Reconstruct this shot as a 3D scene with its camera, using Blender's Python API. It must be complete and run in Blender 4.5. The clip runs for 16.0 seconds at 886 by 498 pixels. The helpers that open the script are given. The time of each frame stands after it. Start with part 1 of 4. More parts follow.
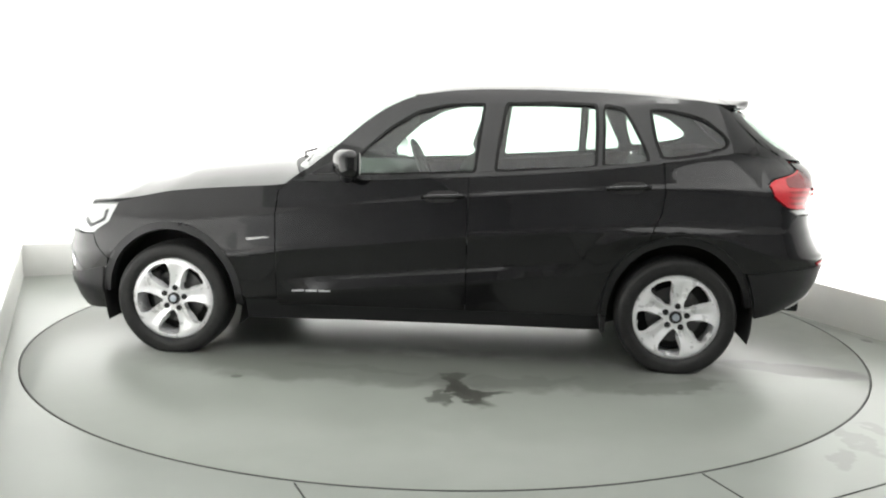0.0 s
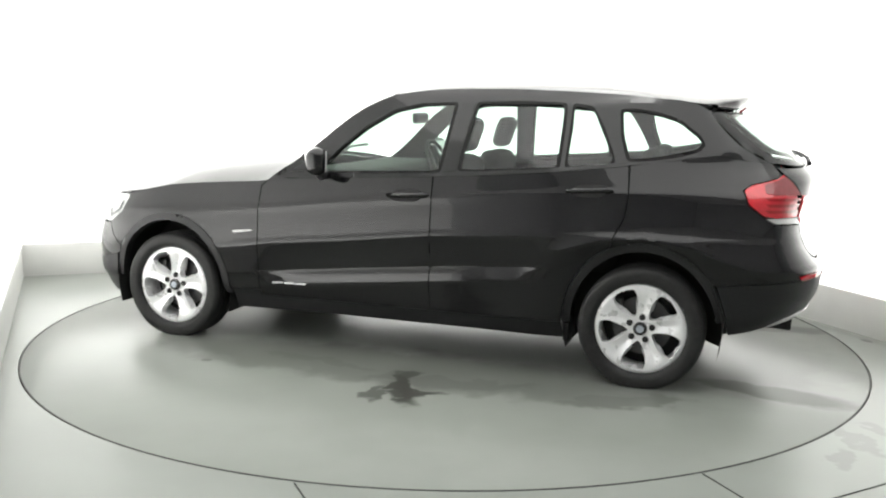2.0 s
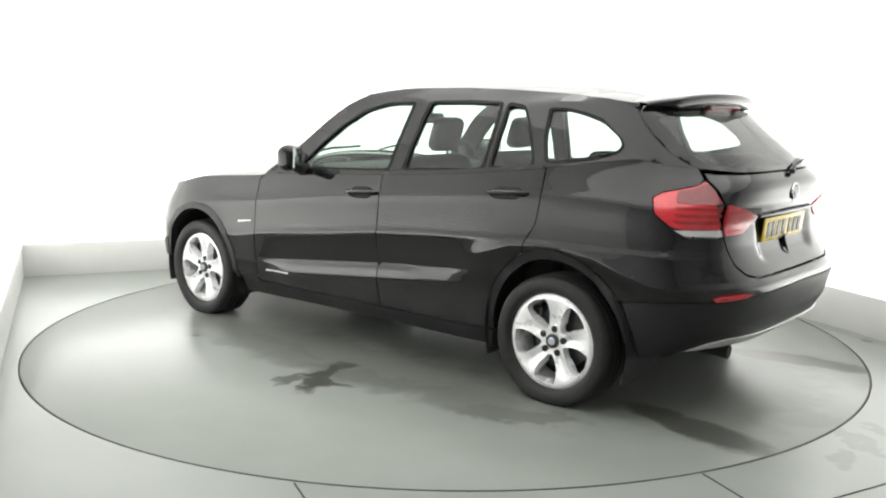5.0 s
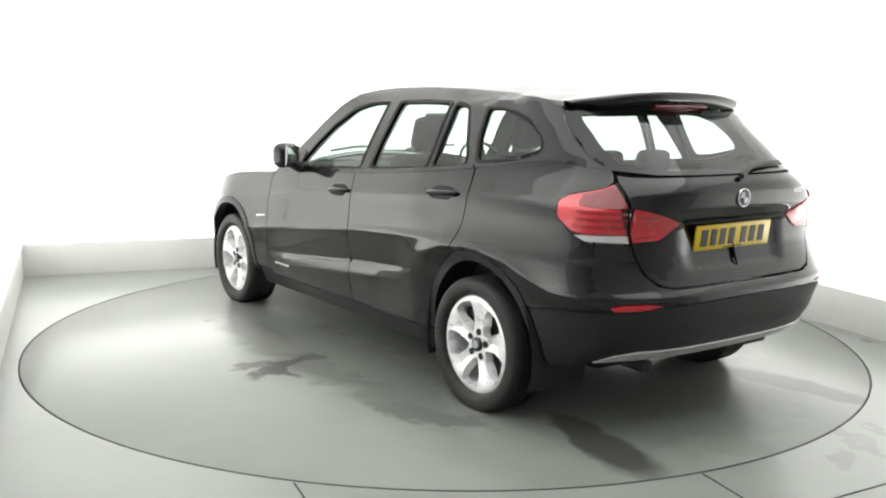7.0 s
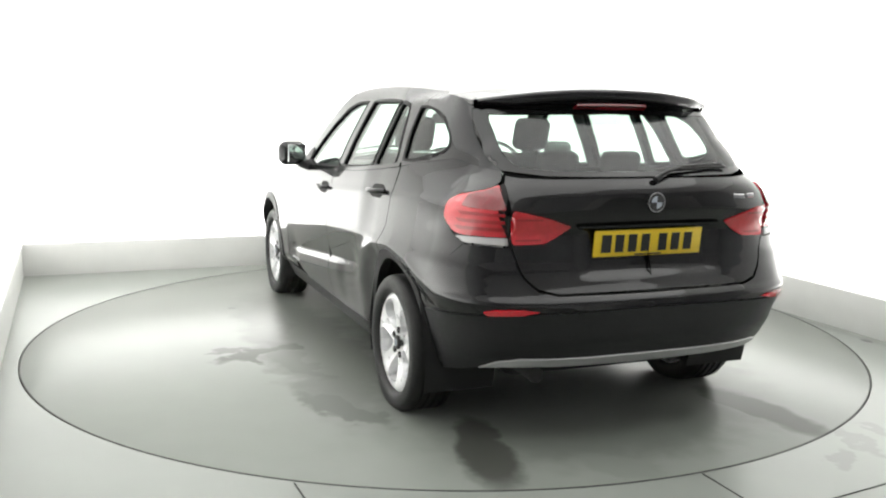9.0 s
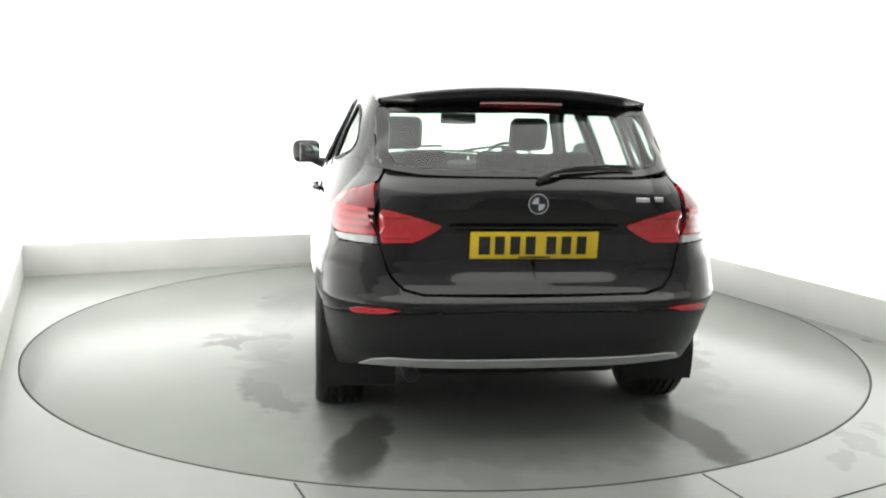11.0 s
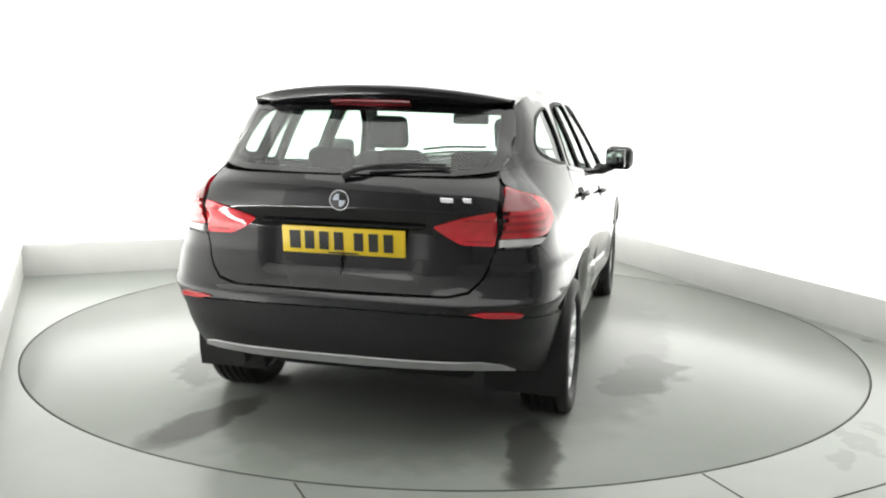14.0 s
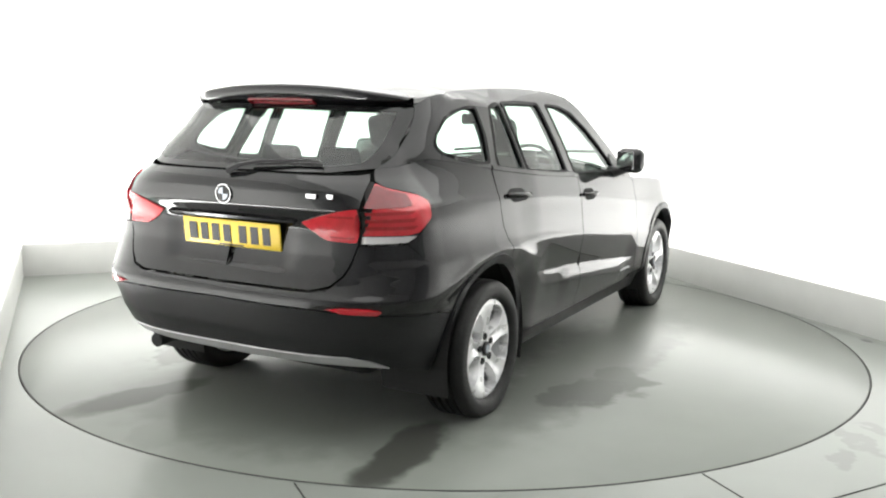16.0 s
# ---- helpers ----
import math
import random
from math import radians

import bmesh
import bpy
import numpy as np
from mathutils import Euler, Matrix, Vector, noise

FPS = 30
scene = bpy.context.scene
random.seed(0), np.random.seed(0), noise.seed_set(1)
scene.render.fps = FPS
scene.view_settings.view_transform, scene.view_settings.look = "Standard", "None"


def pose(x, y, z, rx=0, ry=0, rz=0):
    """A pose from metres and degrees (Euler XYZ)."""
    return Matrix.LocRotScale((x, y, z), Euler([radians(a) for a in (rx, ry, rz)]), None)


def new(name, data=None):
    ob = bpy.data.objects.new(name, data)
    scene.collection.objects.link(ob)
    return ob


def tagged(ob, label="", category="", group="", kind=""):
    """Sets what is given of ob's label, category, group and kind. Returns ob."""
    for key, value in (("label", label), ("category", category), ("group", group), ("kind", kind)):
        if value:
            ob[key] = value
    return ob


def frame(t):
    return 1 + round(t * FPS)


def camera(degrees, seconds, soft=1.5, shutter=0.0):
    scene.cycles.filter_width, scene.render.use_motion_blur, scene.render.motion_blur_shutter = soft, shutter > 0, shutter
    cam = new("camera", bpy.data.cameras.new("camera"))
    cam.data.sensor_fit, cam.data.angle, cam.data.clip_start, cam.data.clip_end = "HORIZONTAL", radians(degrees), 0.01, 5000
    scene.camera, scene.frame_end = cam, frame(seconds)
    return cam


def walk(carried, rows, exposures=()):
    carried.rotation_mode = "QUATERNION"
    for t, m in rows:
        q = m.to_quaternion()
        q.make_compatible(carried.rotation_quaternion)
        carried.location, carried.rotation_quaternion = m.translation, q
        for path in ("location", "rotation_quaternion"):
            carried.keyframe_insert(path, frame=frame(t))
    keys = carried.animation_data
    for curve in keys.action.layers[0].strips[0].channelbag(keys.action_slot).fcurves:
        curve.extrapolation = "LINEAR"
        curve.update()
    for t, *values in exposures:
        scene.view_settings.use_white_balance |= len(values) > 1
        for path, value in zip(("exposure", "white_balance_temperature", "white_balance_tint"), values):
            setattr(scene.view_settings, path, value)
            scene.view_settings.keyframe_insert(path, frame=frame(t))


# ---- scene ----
from mathutils.geometry import delaunay_2d_cdt

# ------------------------------------------------------------------ camera
cam = camera(51.867, 16.0, soft=2.1)
EYE = pose(0, -5.639, 1.412, 90 - 9.076, 0, 0.212) @ pose(0, 0, 0, 0, 0, 1.03)
walk(cam, [(0.0, EYE), (16.0, EYE)])

# ------------------------------------------------------------------ light
world = bpy.data.worlds.new("world")
scene.world = world
world.use_nodes = True
world.node_tree.nodes["Background"].inputs[0].default_value = (0.9, 0.95, 1.0, 1)
world.node_tree.nodes["Background"].inputs[1].default_value = 0.05
scene.view_settings.exposure = 0.0

BOOTH = Matrix.Rotation(radians(22.4), 4, "Z")  # the booth stands turned to the camera
CEILING = 3.3


def area_lamp(name, m, sx, sy, watts, colour):
    data = bpy.data.lights.new(name, "AREA")
    data.shape, data.size, data.size_y, data.energy, data.color = "RECTANGLE", sx, sy, watts, colour
    ob = new(name, data)
    ob.matrix_world = m
    return ob


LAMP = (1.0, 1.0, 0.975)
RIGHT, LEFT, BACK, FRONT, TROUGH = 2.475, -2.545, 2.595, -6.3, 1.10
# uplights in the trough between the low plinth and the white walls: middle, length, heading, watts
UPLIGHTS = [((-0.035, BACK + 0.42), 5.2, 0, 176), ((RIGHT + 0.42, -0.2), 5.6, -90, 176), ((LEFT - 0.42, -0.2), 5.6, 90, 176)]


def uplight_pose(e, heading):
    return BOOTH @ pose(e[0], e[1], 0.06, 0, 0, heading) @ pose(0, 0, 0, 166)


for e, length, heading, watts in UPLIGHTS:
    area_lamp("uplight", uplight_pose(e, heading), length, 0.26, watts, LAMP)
# the lit ceiling
area_lamp("ceiling_light", BOOTH @ pose(-0.03, -1.6, CEILING - 0.09), 4.2, 4.8, 95, LAMP)


# ------------------------------------------------------------------ materials
def mat(name, col, rough=0.5, metal=0.0, coat=0.0, var=0.08, scale=12.0, bump=0.0, bscale=200.0, spec=0.5, rvar=0.05, stretch=(1, 1, 1)):
    m = bpy.data.materials.new(name)
    m.use_nodes = True
    nt = m.node_tree
    b = nt.nodes["Principled BSDF"]
    tc = nt.nodes.new("ShaderNodeTexCoord")
    mp = nt.nodes.new("ShaderNodeMapping")
    mp.inputs["Scale"].default_value = stretch
    nt.links.new(tc.outputs["Object"], mp.inputs[0])
    n1 = nt.nodes.new("ShaderNodeTexNoise")
    n1.inputs["Scale"].default_value, n1.inputs["Detail"].default_value = scale, 6
    nt.links.new(mp.outputs[0], n1.inputs["Vector"])
    ramp = nt.nodes.new("ShaderNodeMapRange")
    ramp.inputs["From Min"].default_value, ramp.inputs["From Max"].default_value = 0.3, 0.7
    ramp.inputs["To Min"].default_value, ramp.inputs["To Max"].default_value = 1 - var, 1 + var
    nt.links.new(n1.outputs["Fac"], ramp.inputs["Value"])
    mul = nt.nodes.new("ShaderNodeMixRGB")
    mul.blend_type, mul.inputs[0].default_value = "MULTIPLY", 1
    mul.inputs[1].default_value = (*col, 1)
    nt.links.new(ramp.outputs[0], mul.inputs[2])
    nt.links.new(mul.outputs[0], b.inputs["Base Color"])
    rr = nt.nodes.new("ShaderNodeMapRange")
    rr.inputs["From Min"].default_value, rr.inputs["From Max"].default_value = 0.3, 0.7
    rr.inputs["To Min"].default_value, rr.inputs["To Max"].default_value = max(0, rough - rvar), min(1, rough + rvar)
    nt.links.new(n1.outputs["Fac"], rr.inputs["Value"])
    nt.links.new(rr.outputs[0], b.inputs["Roughness"])
    b.inputs["Metallic"].default_value = metal
    b.inputs["Coat Weight"].default_value = coat
    b.inputs["Coat Roughness"].default_value = 0.03
    b.inputs["Specular IOR Level"].default_value = spec
    if bump:
        n2 = nt.nodes.new("ShaderNodeTexNoise")
        n2.inputs["Scale"].default_value, n2.inputs["Detail"].default_value = bscale, 4
        nt.links.new(mp.outputs[0], n2.inputs["Vector"])
        bp = nt.nodes.new("ShaderNodeBump")
        bp.inputs["Strength"].default_value, bp.inputs["Distance"].default_value = bump, 0.004
        nt.links.new(n2.outputs["Fac"], bp.inputs["Height"])
        nt.links.new(bp.outputs[0], b.inputs["Normal"])
    return m


def glass_mat(name, tint, gloss=1.0):
    """Thin glazing: clear with a tint, and its mirror image by Fresnel."""
    m = bpy.data.materials.new(name)
    m.use_nodes = True
    nt = m.node_tree
    nt.nodes.remove(nt.nodes["Principled BSDF"])
    tr = nt.nodes.new("ShaderNodeBsdfTransparent")
    tr.inputs[0].default_value = (*tint, 1)
    gl = nt.nodes.new("ShaderNodeBsdfGlossy")
    gl.inputs["Roughness"].default_value = 0.02
    lw = nt.nodes.new("ShaderNodeLayerWeight")
    lw.inputs["Blend"].default_value = 0.5
    pw = nt.nodes.new("ShaderNodeMath")
    pw.operation, pw.inputs[1].default_value = "POWER", 5
    nt.links.new(lw.outputs["Facing"], pw.inputs[0])
    fr = nt.nodes.new("ShaderNodeMath")
    fr.operation, fr.inputs[1].default_value, fr.inputs[2].default_value = "MULTIPLY_ADD", 0.90, 0.062
    nt.links.new(pw.outputs[0], fr.inputs[0])
    mx = nt.nodes.new("ShaderNodeMixShader")
    nt.links.new(fr.outputs[0], mx.inputs[0])
    nt.links.new(tr.outputs[0], mx.inputs[1])
    nt.links.new(gl.outputs[0], mx.inputs[2])
    nt.links.new(mx.outputs[0], nt.nodes["Material Output"].inputs[0])
    return m


PAINT = mat("black_metallic_paint", (0.0035, 0.0035, 0.0042), 0.5, 0.0, 1.0, 0.15, 900, spec=0.03)
GLOSS = mat("gloss_black_trim", (0.006, 0.0065, 0.0065), 0.10, 0.0, 0.0, 0.1, 40, spec=0.45)
PLASTIC = mat("black_bumper_plastic", (0.013, 0.013, 0.014), 0.40, 0.0, 0.0, 0.15, 60, 0.2, 500, spec=0.35)
SEAL = mat("matt_black_rubber_seal", (0.006, 0.006, 0.006), 0.55, var=0.1, spec=0.2)
RUBBER = mat("tyre_rubber", (0.018, 0.018, 0.018), 0.5, 0.0, 0.0, 0.25, 30, 0.3, 300, spec=0.3)
UNDER = mat("underbody_black", (0.015, 0.015, 0.015), 0.8, var=0.3)
ALLOY = mat("silver_alloy", (0.86, 0.86, 0.87), 0.30, 0.30, 0.3, 0.05, 20)
BARREL = mat("brake_dark_metal", (0.10, 0.10, 0.10), 0.5, 0.6, var=0.3)
SILVER = mat("satin_silver_skid_plate", (0.55, 0.55, 0.56), 0.38, 0.4, var=0.06)
CHROME = mat("chrome", (0.62, 0.62, 0.63), 0.12, 1.0)
RED = mat("red_lamp_lens", (0.52, 0.012, 0.022), 0.10, 0, 1.0, 0.12, 30)
REDDEEP = mat("dark_red_lamp_bar", (0.30, 0.007, 0.013), 0.12, 0, 0.8, 0.1, 40)
WHITELENS = mat("clear_lamp_lens", (0.46, 0.455, 0.45), 0.1, 0.1, 1.0, 0.05)
REDDARK = mat("smoked_red_lens", (0.17, 0.006, 0.011), 0.12, 0, 0.6, 0.1, 40)
YELLOW = mat("yellow_reflective_plate", (0.78, 0.55, 0.02), 0.35, 0, 0.3, 0.05)
INK = mat("plate_ink", (0.012, 0.012, 0.012), 0.4)
BADGEW = mat("badge_pale_enamel", (0.45, 0.49, 0.55), 0.15, 0.2, 0.6)
CLOTH = mat("dark_grey_seat_cloth", (0.024, 0.025, 0.025), 0.9, var=0.2, scale=60, bump=0.4)
DASH = mat("charcoal_dashboard", (0.035, 0.036, 0.035), 0.7, var=0.15, scale=40, bump=0.3)
LINING = mat("grey_headlining", (0.35, 0.36, 0.34), 0.9, var=0.08)
GLASS = glass_mat("green_tinted_glass", (0.68, 0.79, 0.73))
LENS = glass_mat("clear_lamp_cover", (0.93, 0.94, 0.94))
WALLMAT = mat("white_wall_paint", (0.86, 0.86, 0.85), 0.7, var=0.02, scale=1.2, bump=0.05, bscale=60)
SKIRT = mat("off_white_skirting_paint", (0.68, 0.68, 0.66), 0.45, var=0.05, scale=3, bump=0.05)
HALLFLOOR = mat("white_trough_paint", (0.75, 0.75, 0.74), 0.6, var=0.06, scale=3)
GREYWALL = mat("grey_wall_paint", (0.52, 0.525, 0.53), 0.8, var=0.1, scale=2.0, bump=0.05, bscale=60)
CEILMAT = mat("ceiling_paint", (0.75, 0.75, 0.75), 0.9, var=0.02)
GAP = mat("dark_joint", (0.02, 0.022, 0.02), 0.8)


def floor_mat(name, marks, base=(0.224, 0.239, 0.217)):
    """Pale grey-green painted concrete, glossy, scuffed; marks: darker spots, among them wet, oil and painted shade (x,
    y, rx, ry, turn, depth, ragged).
    """
    m = mat(name, base, 0.29, 0, 0, 0.05, 2.2, 0.0, 90, 0.3, 0.015)
    nt = m.node_tree
    b = nt.nodes["Principled BSDF"]
    tc = nt.nodes.new("ShaderNodeTexCoord")
    no = nt.nodes.new("ShaderNodeTexNoise")
    no.inputs["Scale"].default_value, no.inputs["Detail"].default_value = 6, 5
    nt.links.new(tc.outputs["Object"], no.inputs["Vector"])
    total = None
    for x, y, rx, ry, turn, depth, ragged in marks:
        warp = nt.nodes.new("ShaderNodeVectorMath")
        warp.operation = "MULTIPLY_ADD"
        warp.inputs[1].default_value = (ragged, ragged, 0)
        nt.links.new(no.outputs["Color"], warp.inputs[0])
        nt.links.new(tc.outputs["Object"], warp.inputs[2])
        mp = nt.nodes.new("ShaderNodeMapping")
        mp.vector_type = "TEXTURE"
        mp.inputs["Location"].default_value = (x + ragged * 0.5, y + ragged * 0.5, 0)
        mp.inputs["Rotation"].default_value = (0, 0, radians(turn))
        mp.inputs["Scale"].default_value = (rx, ry, 1)
        nt.links.new(warp.outputs[0], mp.inputs[0])
        ln = nt.nodes.new("ShaderNodeVectorMath")
        ln.operation = "LENGTH"
        nt.links.new(mp.outputs[0], ln.inputs[0])
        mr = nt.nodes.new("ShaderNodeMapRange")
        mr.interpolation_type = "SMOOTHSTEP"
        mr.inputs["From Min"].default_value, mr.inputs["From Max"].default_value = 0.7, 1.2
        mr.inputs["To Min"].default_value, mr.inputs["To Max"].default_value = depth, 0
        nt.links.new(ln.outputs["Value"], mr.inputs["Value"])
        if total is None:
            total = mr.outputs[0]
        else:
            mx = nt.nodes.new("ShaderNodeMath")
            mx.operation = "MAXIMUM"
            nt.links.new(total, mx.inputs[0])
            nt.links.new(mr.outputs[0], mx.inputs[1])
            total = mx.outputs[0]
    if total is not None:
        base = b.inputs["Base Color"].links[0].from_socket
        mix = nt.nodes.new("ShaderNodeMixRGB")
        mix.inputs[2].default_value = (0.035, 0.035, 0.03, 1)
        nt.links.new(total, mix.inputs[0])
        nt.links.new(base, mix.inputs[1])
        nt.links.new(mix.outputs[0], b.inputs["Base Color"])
    return m


# ------------------------------------------------------------------ mesh helpers
def mesh_of(name, verts, faces, material, smooth=True, angle=35):
    me = bpy.data.meshes.new(name)
    me.from_pydata([tuple(v) for v in verts], [], [tuple(f) for f in faces])
    me.validate()
    me.materials.append(material)
    if smooth:
        me.shade_smooth()
        me.set_sharp_from_angle(angle=radians(angle))
    return me


def part(name, geo, material, parent=None, label="", smooth=True, angle=35):
    """One mesh object under a thing or a part; geo is (verts, faces) or a bmesh."""
    if isinstance(geo, bmesh.types.BMesh):
        me = bpy.data.meshes.new(name)
        geo.to_mesh(me)
        geo.free()
        me.materials.append(material)
        if smooth:
            me.shade_smooth()
            me.set_sharp_from_angle(angle=radians(angle))
    else:
        me = mesh_of(name, geo[0], geo[1], material, smooth, angle)
    ob = new(name, me)
    if parent is not None:
        ob.parent = parent
    if label:
        ob["label"] = label
    return ob


def rbox(cx, cy, cz, sx, sy, sz, r=0.02, seg=3, m=None):
    bm = bmesh.new()
    bmesh.ops.create_cube(bm, size=1)
    bmesh.ops.scale(bm, vec=(sx, sy, sz), verts=bm.verts)
    if r:
        bmesh.ops.bevel(bm, geom=bm.edges[:], offset=r, segments=seg, profile=0.5, affect="EDGES")
    if m is not None:
        bmesh.ops.transform(bm, matrix=m, verts=bm.verts)
    bmesh.ops.translate(bm, vec=(cx, cy, cz), verts=bm.verts)
    return bm


def join_bm(*bms):
    out = bmesh.new()
    for b in bms:
        me = bpy.data.meshes.new("tmp")
        b.to_mesh(me)
        b.free()
        out.from_mesh(me)
        bpy.data.meshes.remove(me)
    return out


def lathe(profile, n=64, close=False):
    """Turns (radius, y) pairs round the y axis."""
    v, f = [], []
    k = len(profile)
    for i in range(n):
        a = 2 * math.pi * i / n
        for r, y in profile:
            v.append((r * math.cos(a), y, r * math.sin(a)))
    for i in range(n):
        j = (i + 1) % n
        for q in range(k if close else k - 1):
            q2 = (q + 1) % k
            f.append((i * k + q, i * k + q2, j * k + q2, j * k + q))
    return v, f


def move(geo, dx=0, dy=0, dz=0, flip=False):
    v, f = geo
    s = -1 if flip else 1
    return [(x + dx, s * y + dy, z + dz) for x, y, z in v], [tuple(reversed(q)) if flip else q for q in f]


def sheet(fn, nu, nv, flip=False):
    """A grid of fn(i/nu, j/nv)."""
    v = [fn(i / nu, j / nv) for i in range(nu + 1) for j in range(nv + 1)]
    w = nv + 1
    f = [(i * w + j, (i + 1) * w + j, (i + 1) * w + j + 1, i * w + j + 1) for i in range(nu) for j in range(nv)]
    return v, ([tuple(reversed(q)) for q in f] if flip else f)


def thick(geo, d):
    """Gives a sheet a turned-in edge of depth d, against its normals."""
    v, f = list(map(Vector, geo[0])), list(geo[1])
    nrm = [Vector((0, 0, 0)) for _ in v]
    count = {}
    for q in f:
        n = (v[q[1]] - v[q[0]]).cross(v[q[-1]] - v[q[0]])
        for i, a in enumerate(q):
            nrm[a] += n
            e = (a, q[(i + 1) % len(q)])
            count[e] = count.get(e, 0) + 1
    edges = [e for e in count if (e[1], e[0]) not in count]
    back = {}
    for a in sorted({i for e in edges for i in e}):
        back[a] = len(v)
        v.append(v[a] - nrm[a].normalized() * d)
    for a, b in edges:
        f.append((b, a, back[a], back[b]))
    return v, f


def inside(p, poly):
    c, n = False, len(poly)
    for i in range(n):
        (x1, y1), (x2, y2) = poly[i], poly[i - 1]
        if (y1 > p[1]) != (y2 > p[1]) and p[0] < (x2 - x1) * (p[1] - y1) / (y2 - y1) + x1:
            c = not c
    return c


def rounded(poly, r, n=4):
    """Rounds the corners of a polygon by up to r."""
    out = []
    for i in range(len(poly)):
        p0, p, p1 = Vector(poly[i - 1]), Vector(poly[i]), Vector(poly[(i + 1) % len(poly)])
        a, b = p0 - p, p1 - p
        if a.length < 1e-6 or b.length < 1e-6 or abs(a.normalized().dot(b.normalized())) > 0.995 and a.dot(b) < 0:
            out.append(tuple(p))
            continue
        a, b = a * min(0.45, r / a.length), b * min(0.45, r / b.length)
        for k in range(n + 1):
            t = k / n
            out.append(tuple(p + a * (1 - t) ** 2 + b * t ** 2))
    return out


def flat(poly, step, holes=()):
    """Triangles that fill a polygon with holes, with inner points at the given step."""
    pts, edges = [], []
    for loop in (poly, *holes):
        dense = []
        for i in range(len(loop)):
            a, b = Vector(loop[i]), Vector(loop[(i + 1) % len(loop)])
            k = max(1, math.ceil((b - a).length / step))
            dense += [a.lerp(b, q / k) for q in range(k)]
        base = len(pts)
        pts += dense
        edges += [(base + i, base + (i + 1) % len(dense)) for i in range(len(dense))]
    rim = np.array([tuple(p) for p in pts])
    lo, hi = rim.min(0), rim.max(0)
    row = 0
    y = lo[1] + step * 0.5
    while y < hi[1]:
        x = lo[0] + step * (0.5 if row % 2 else 0.0)
        while x < hi[0]:
            if inside((x, y), poly) and not any(inside((x, y), h) for h in holes):
                if np.min(np.hypot(rim[:, 0] - x, rim[:, 1] - y)) > step * 0.55:
                    pts.append(Vector((x, y)))
            x += step
        y += step * 0.87
        row += 1
    v, _, f, _, _, _ = delaunay_2d_cdt(pts, edges, [], 0, 1e-6)
    good = []
    for q in f:
        c = sum((v[i] for i in q), Vector((0, 0))) / len(q)
        if inside(c, poly) and not any(inside(c, h) for h in holes):
            good.append(q)
    return v, good


# ------------------------------------------------------------------ the car's skin
XS, XF, LEN = -1.5, 1.3, 1.3
NF = 3.1


def lin(x, *pairs):
    return float(np.interp(x, [p[0] for p in pairs], [p[1] for p in pairs]))


def step01(x, a, b):
    t = min(1, max(0, (x - a) / (b - a)))  # a may lie above b
    return t * t * (3 - 2 * t)


def tail_x(z):
    return lin(z, (0.20, -1.95), (0.27, -2.02), (0.33, -2.10), (0.40, -2.19), (0.48, -2.230), (0.60, -2.25), (0.645, -2.246), (0.660, -2.220), (0.70, -2.190), (0.74, -2.167),
               (0.80, -2.146), (0.90, -2.135), (0.945, -2.15), (0.99, -2.172), (1.06, -2.178), (1.09, -2.165), (1.13, -2.125), (1.20, -2.04), (1.38, -1.805), (1.46, -1.705), (1.55, -1.62))


def nose_x(z):
    return lin(z, (0.18, 2.12), (0.25, 2.165), (0.35, 2.19), (0.55, 2.195), (0.68, 2.16), (0.78, 2.09), (0.83, 2.05), (0.87, 2.0), (1.0, 1.9))


def belt(x):
    d = x + 0.26
    return 1.03 - 0.055 * d + (0.035 * d * d if d < 0 else 0)


def rail(x):
    return (rail_raw(x - 0.05) + 2 * rail_raw(x) + rail_raw(x + 0.05)) / 4


def rail_raw(x):
    return lin(x, (-1.69, 1.425), (-1.53, 1.444), (-1.25, 1.472), (-0.95, 1.488), (-0.64, 1.497), (-0.32, 1.494), (-0.15, 1.485), (0.03, 1.460), (0.12, 1.430), (0.21, 1.388),
               (0.33, 1.303), (0.46, 1.182), (0.60, 1.065), (0.70, 1.0))


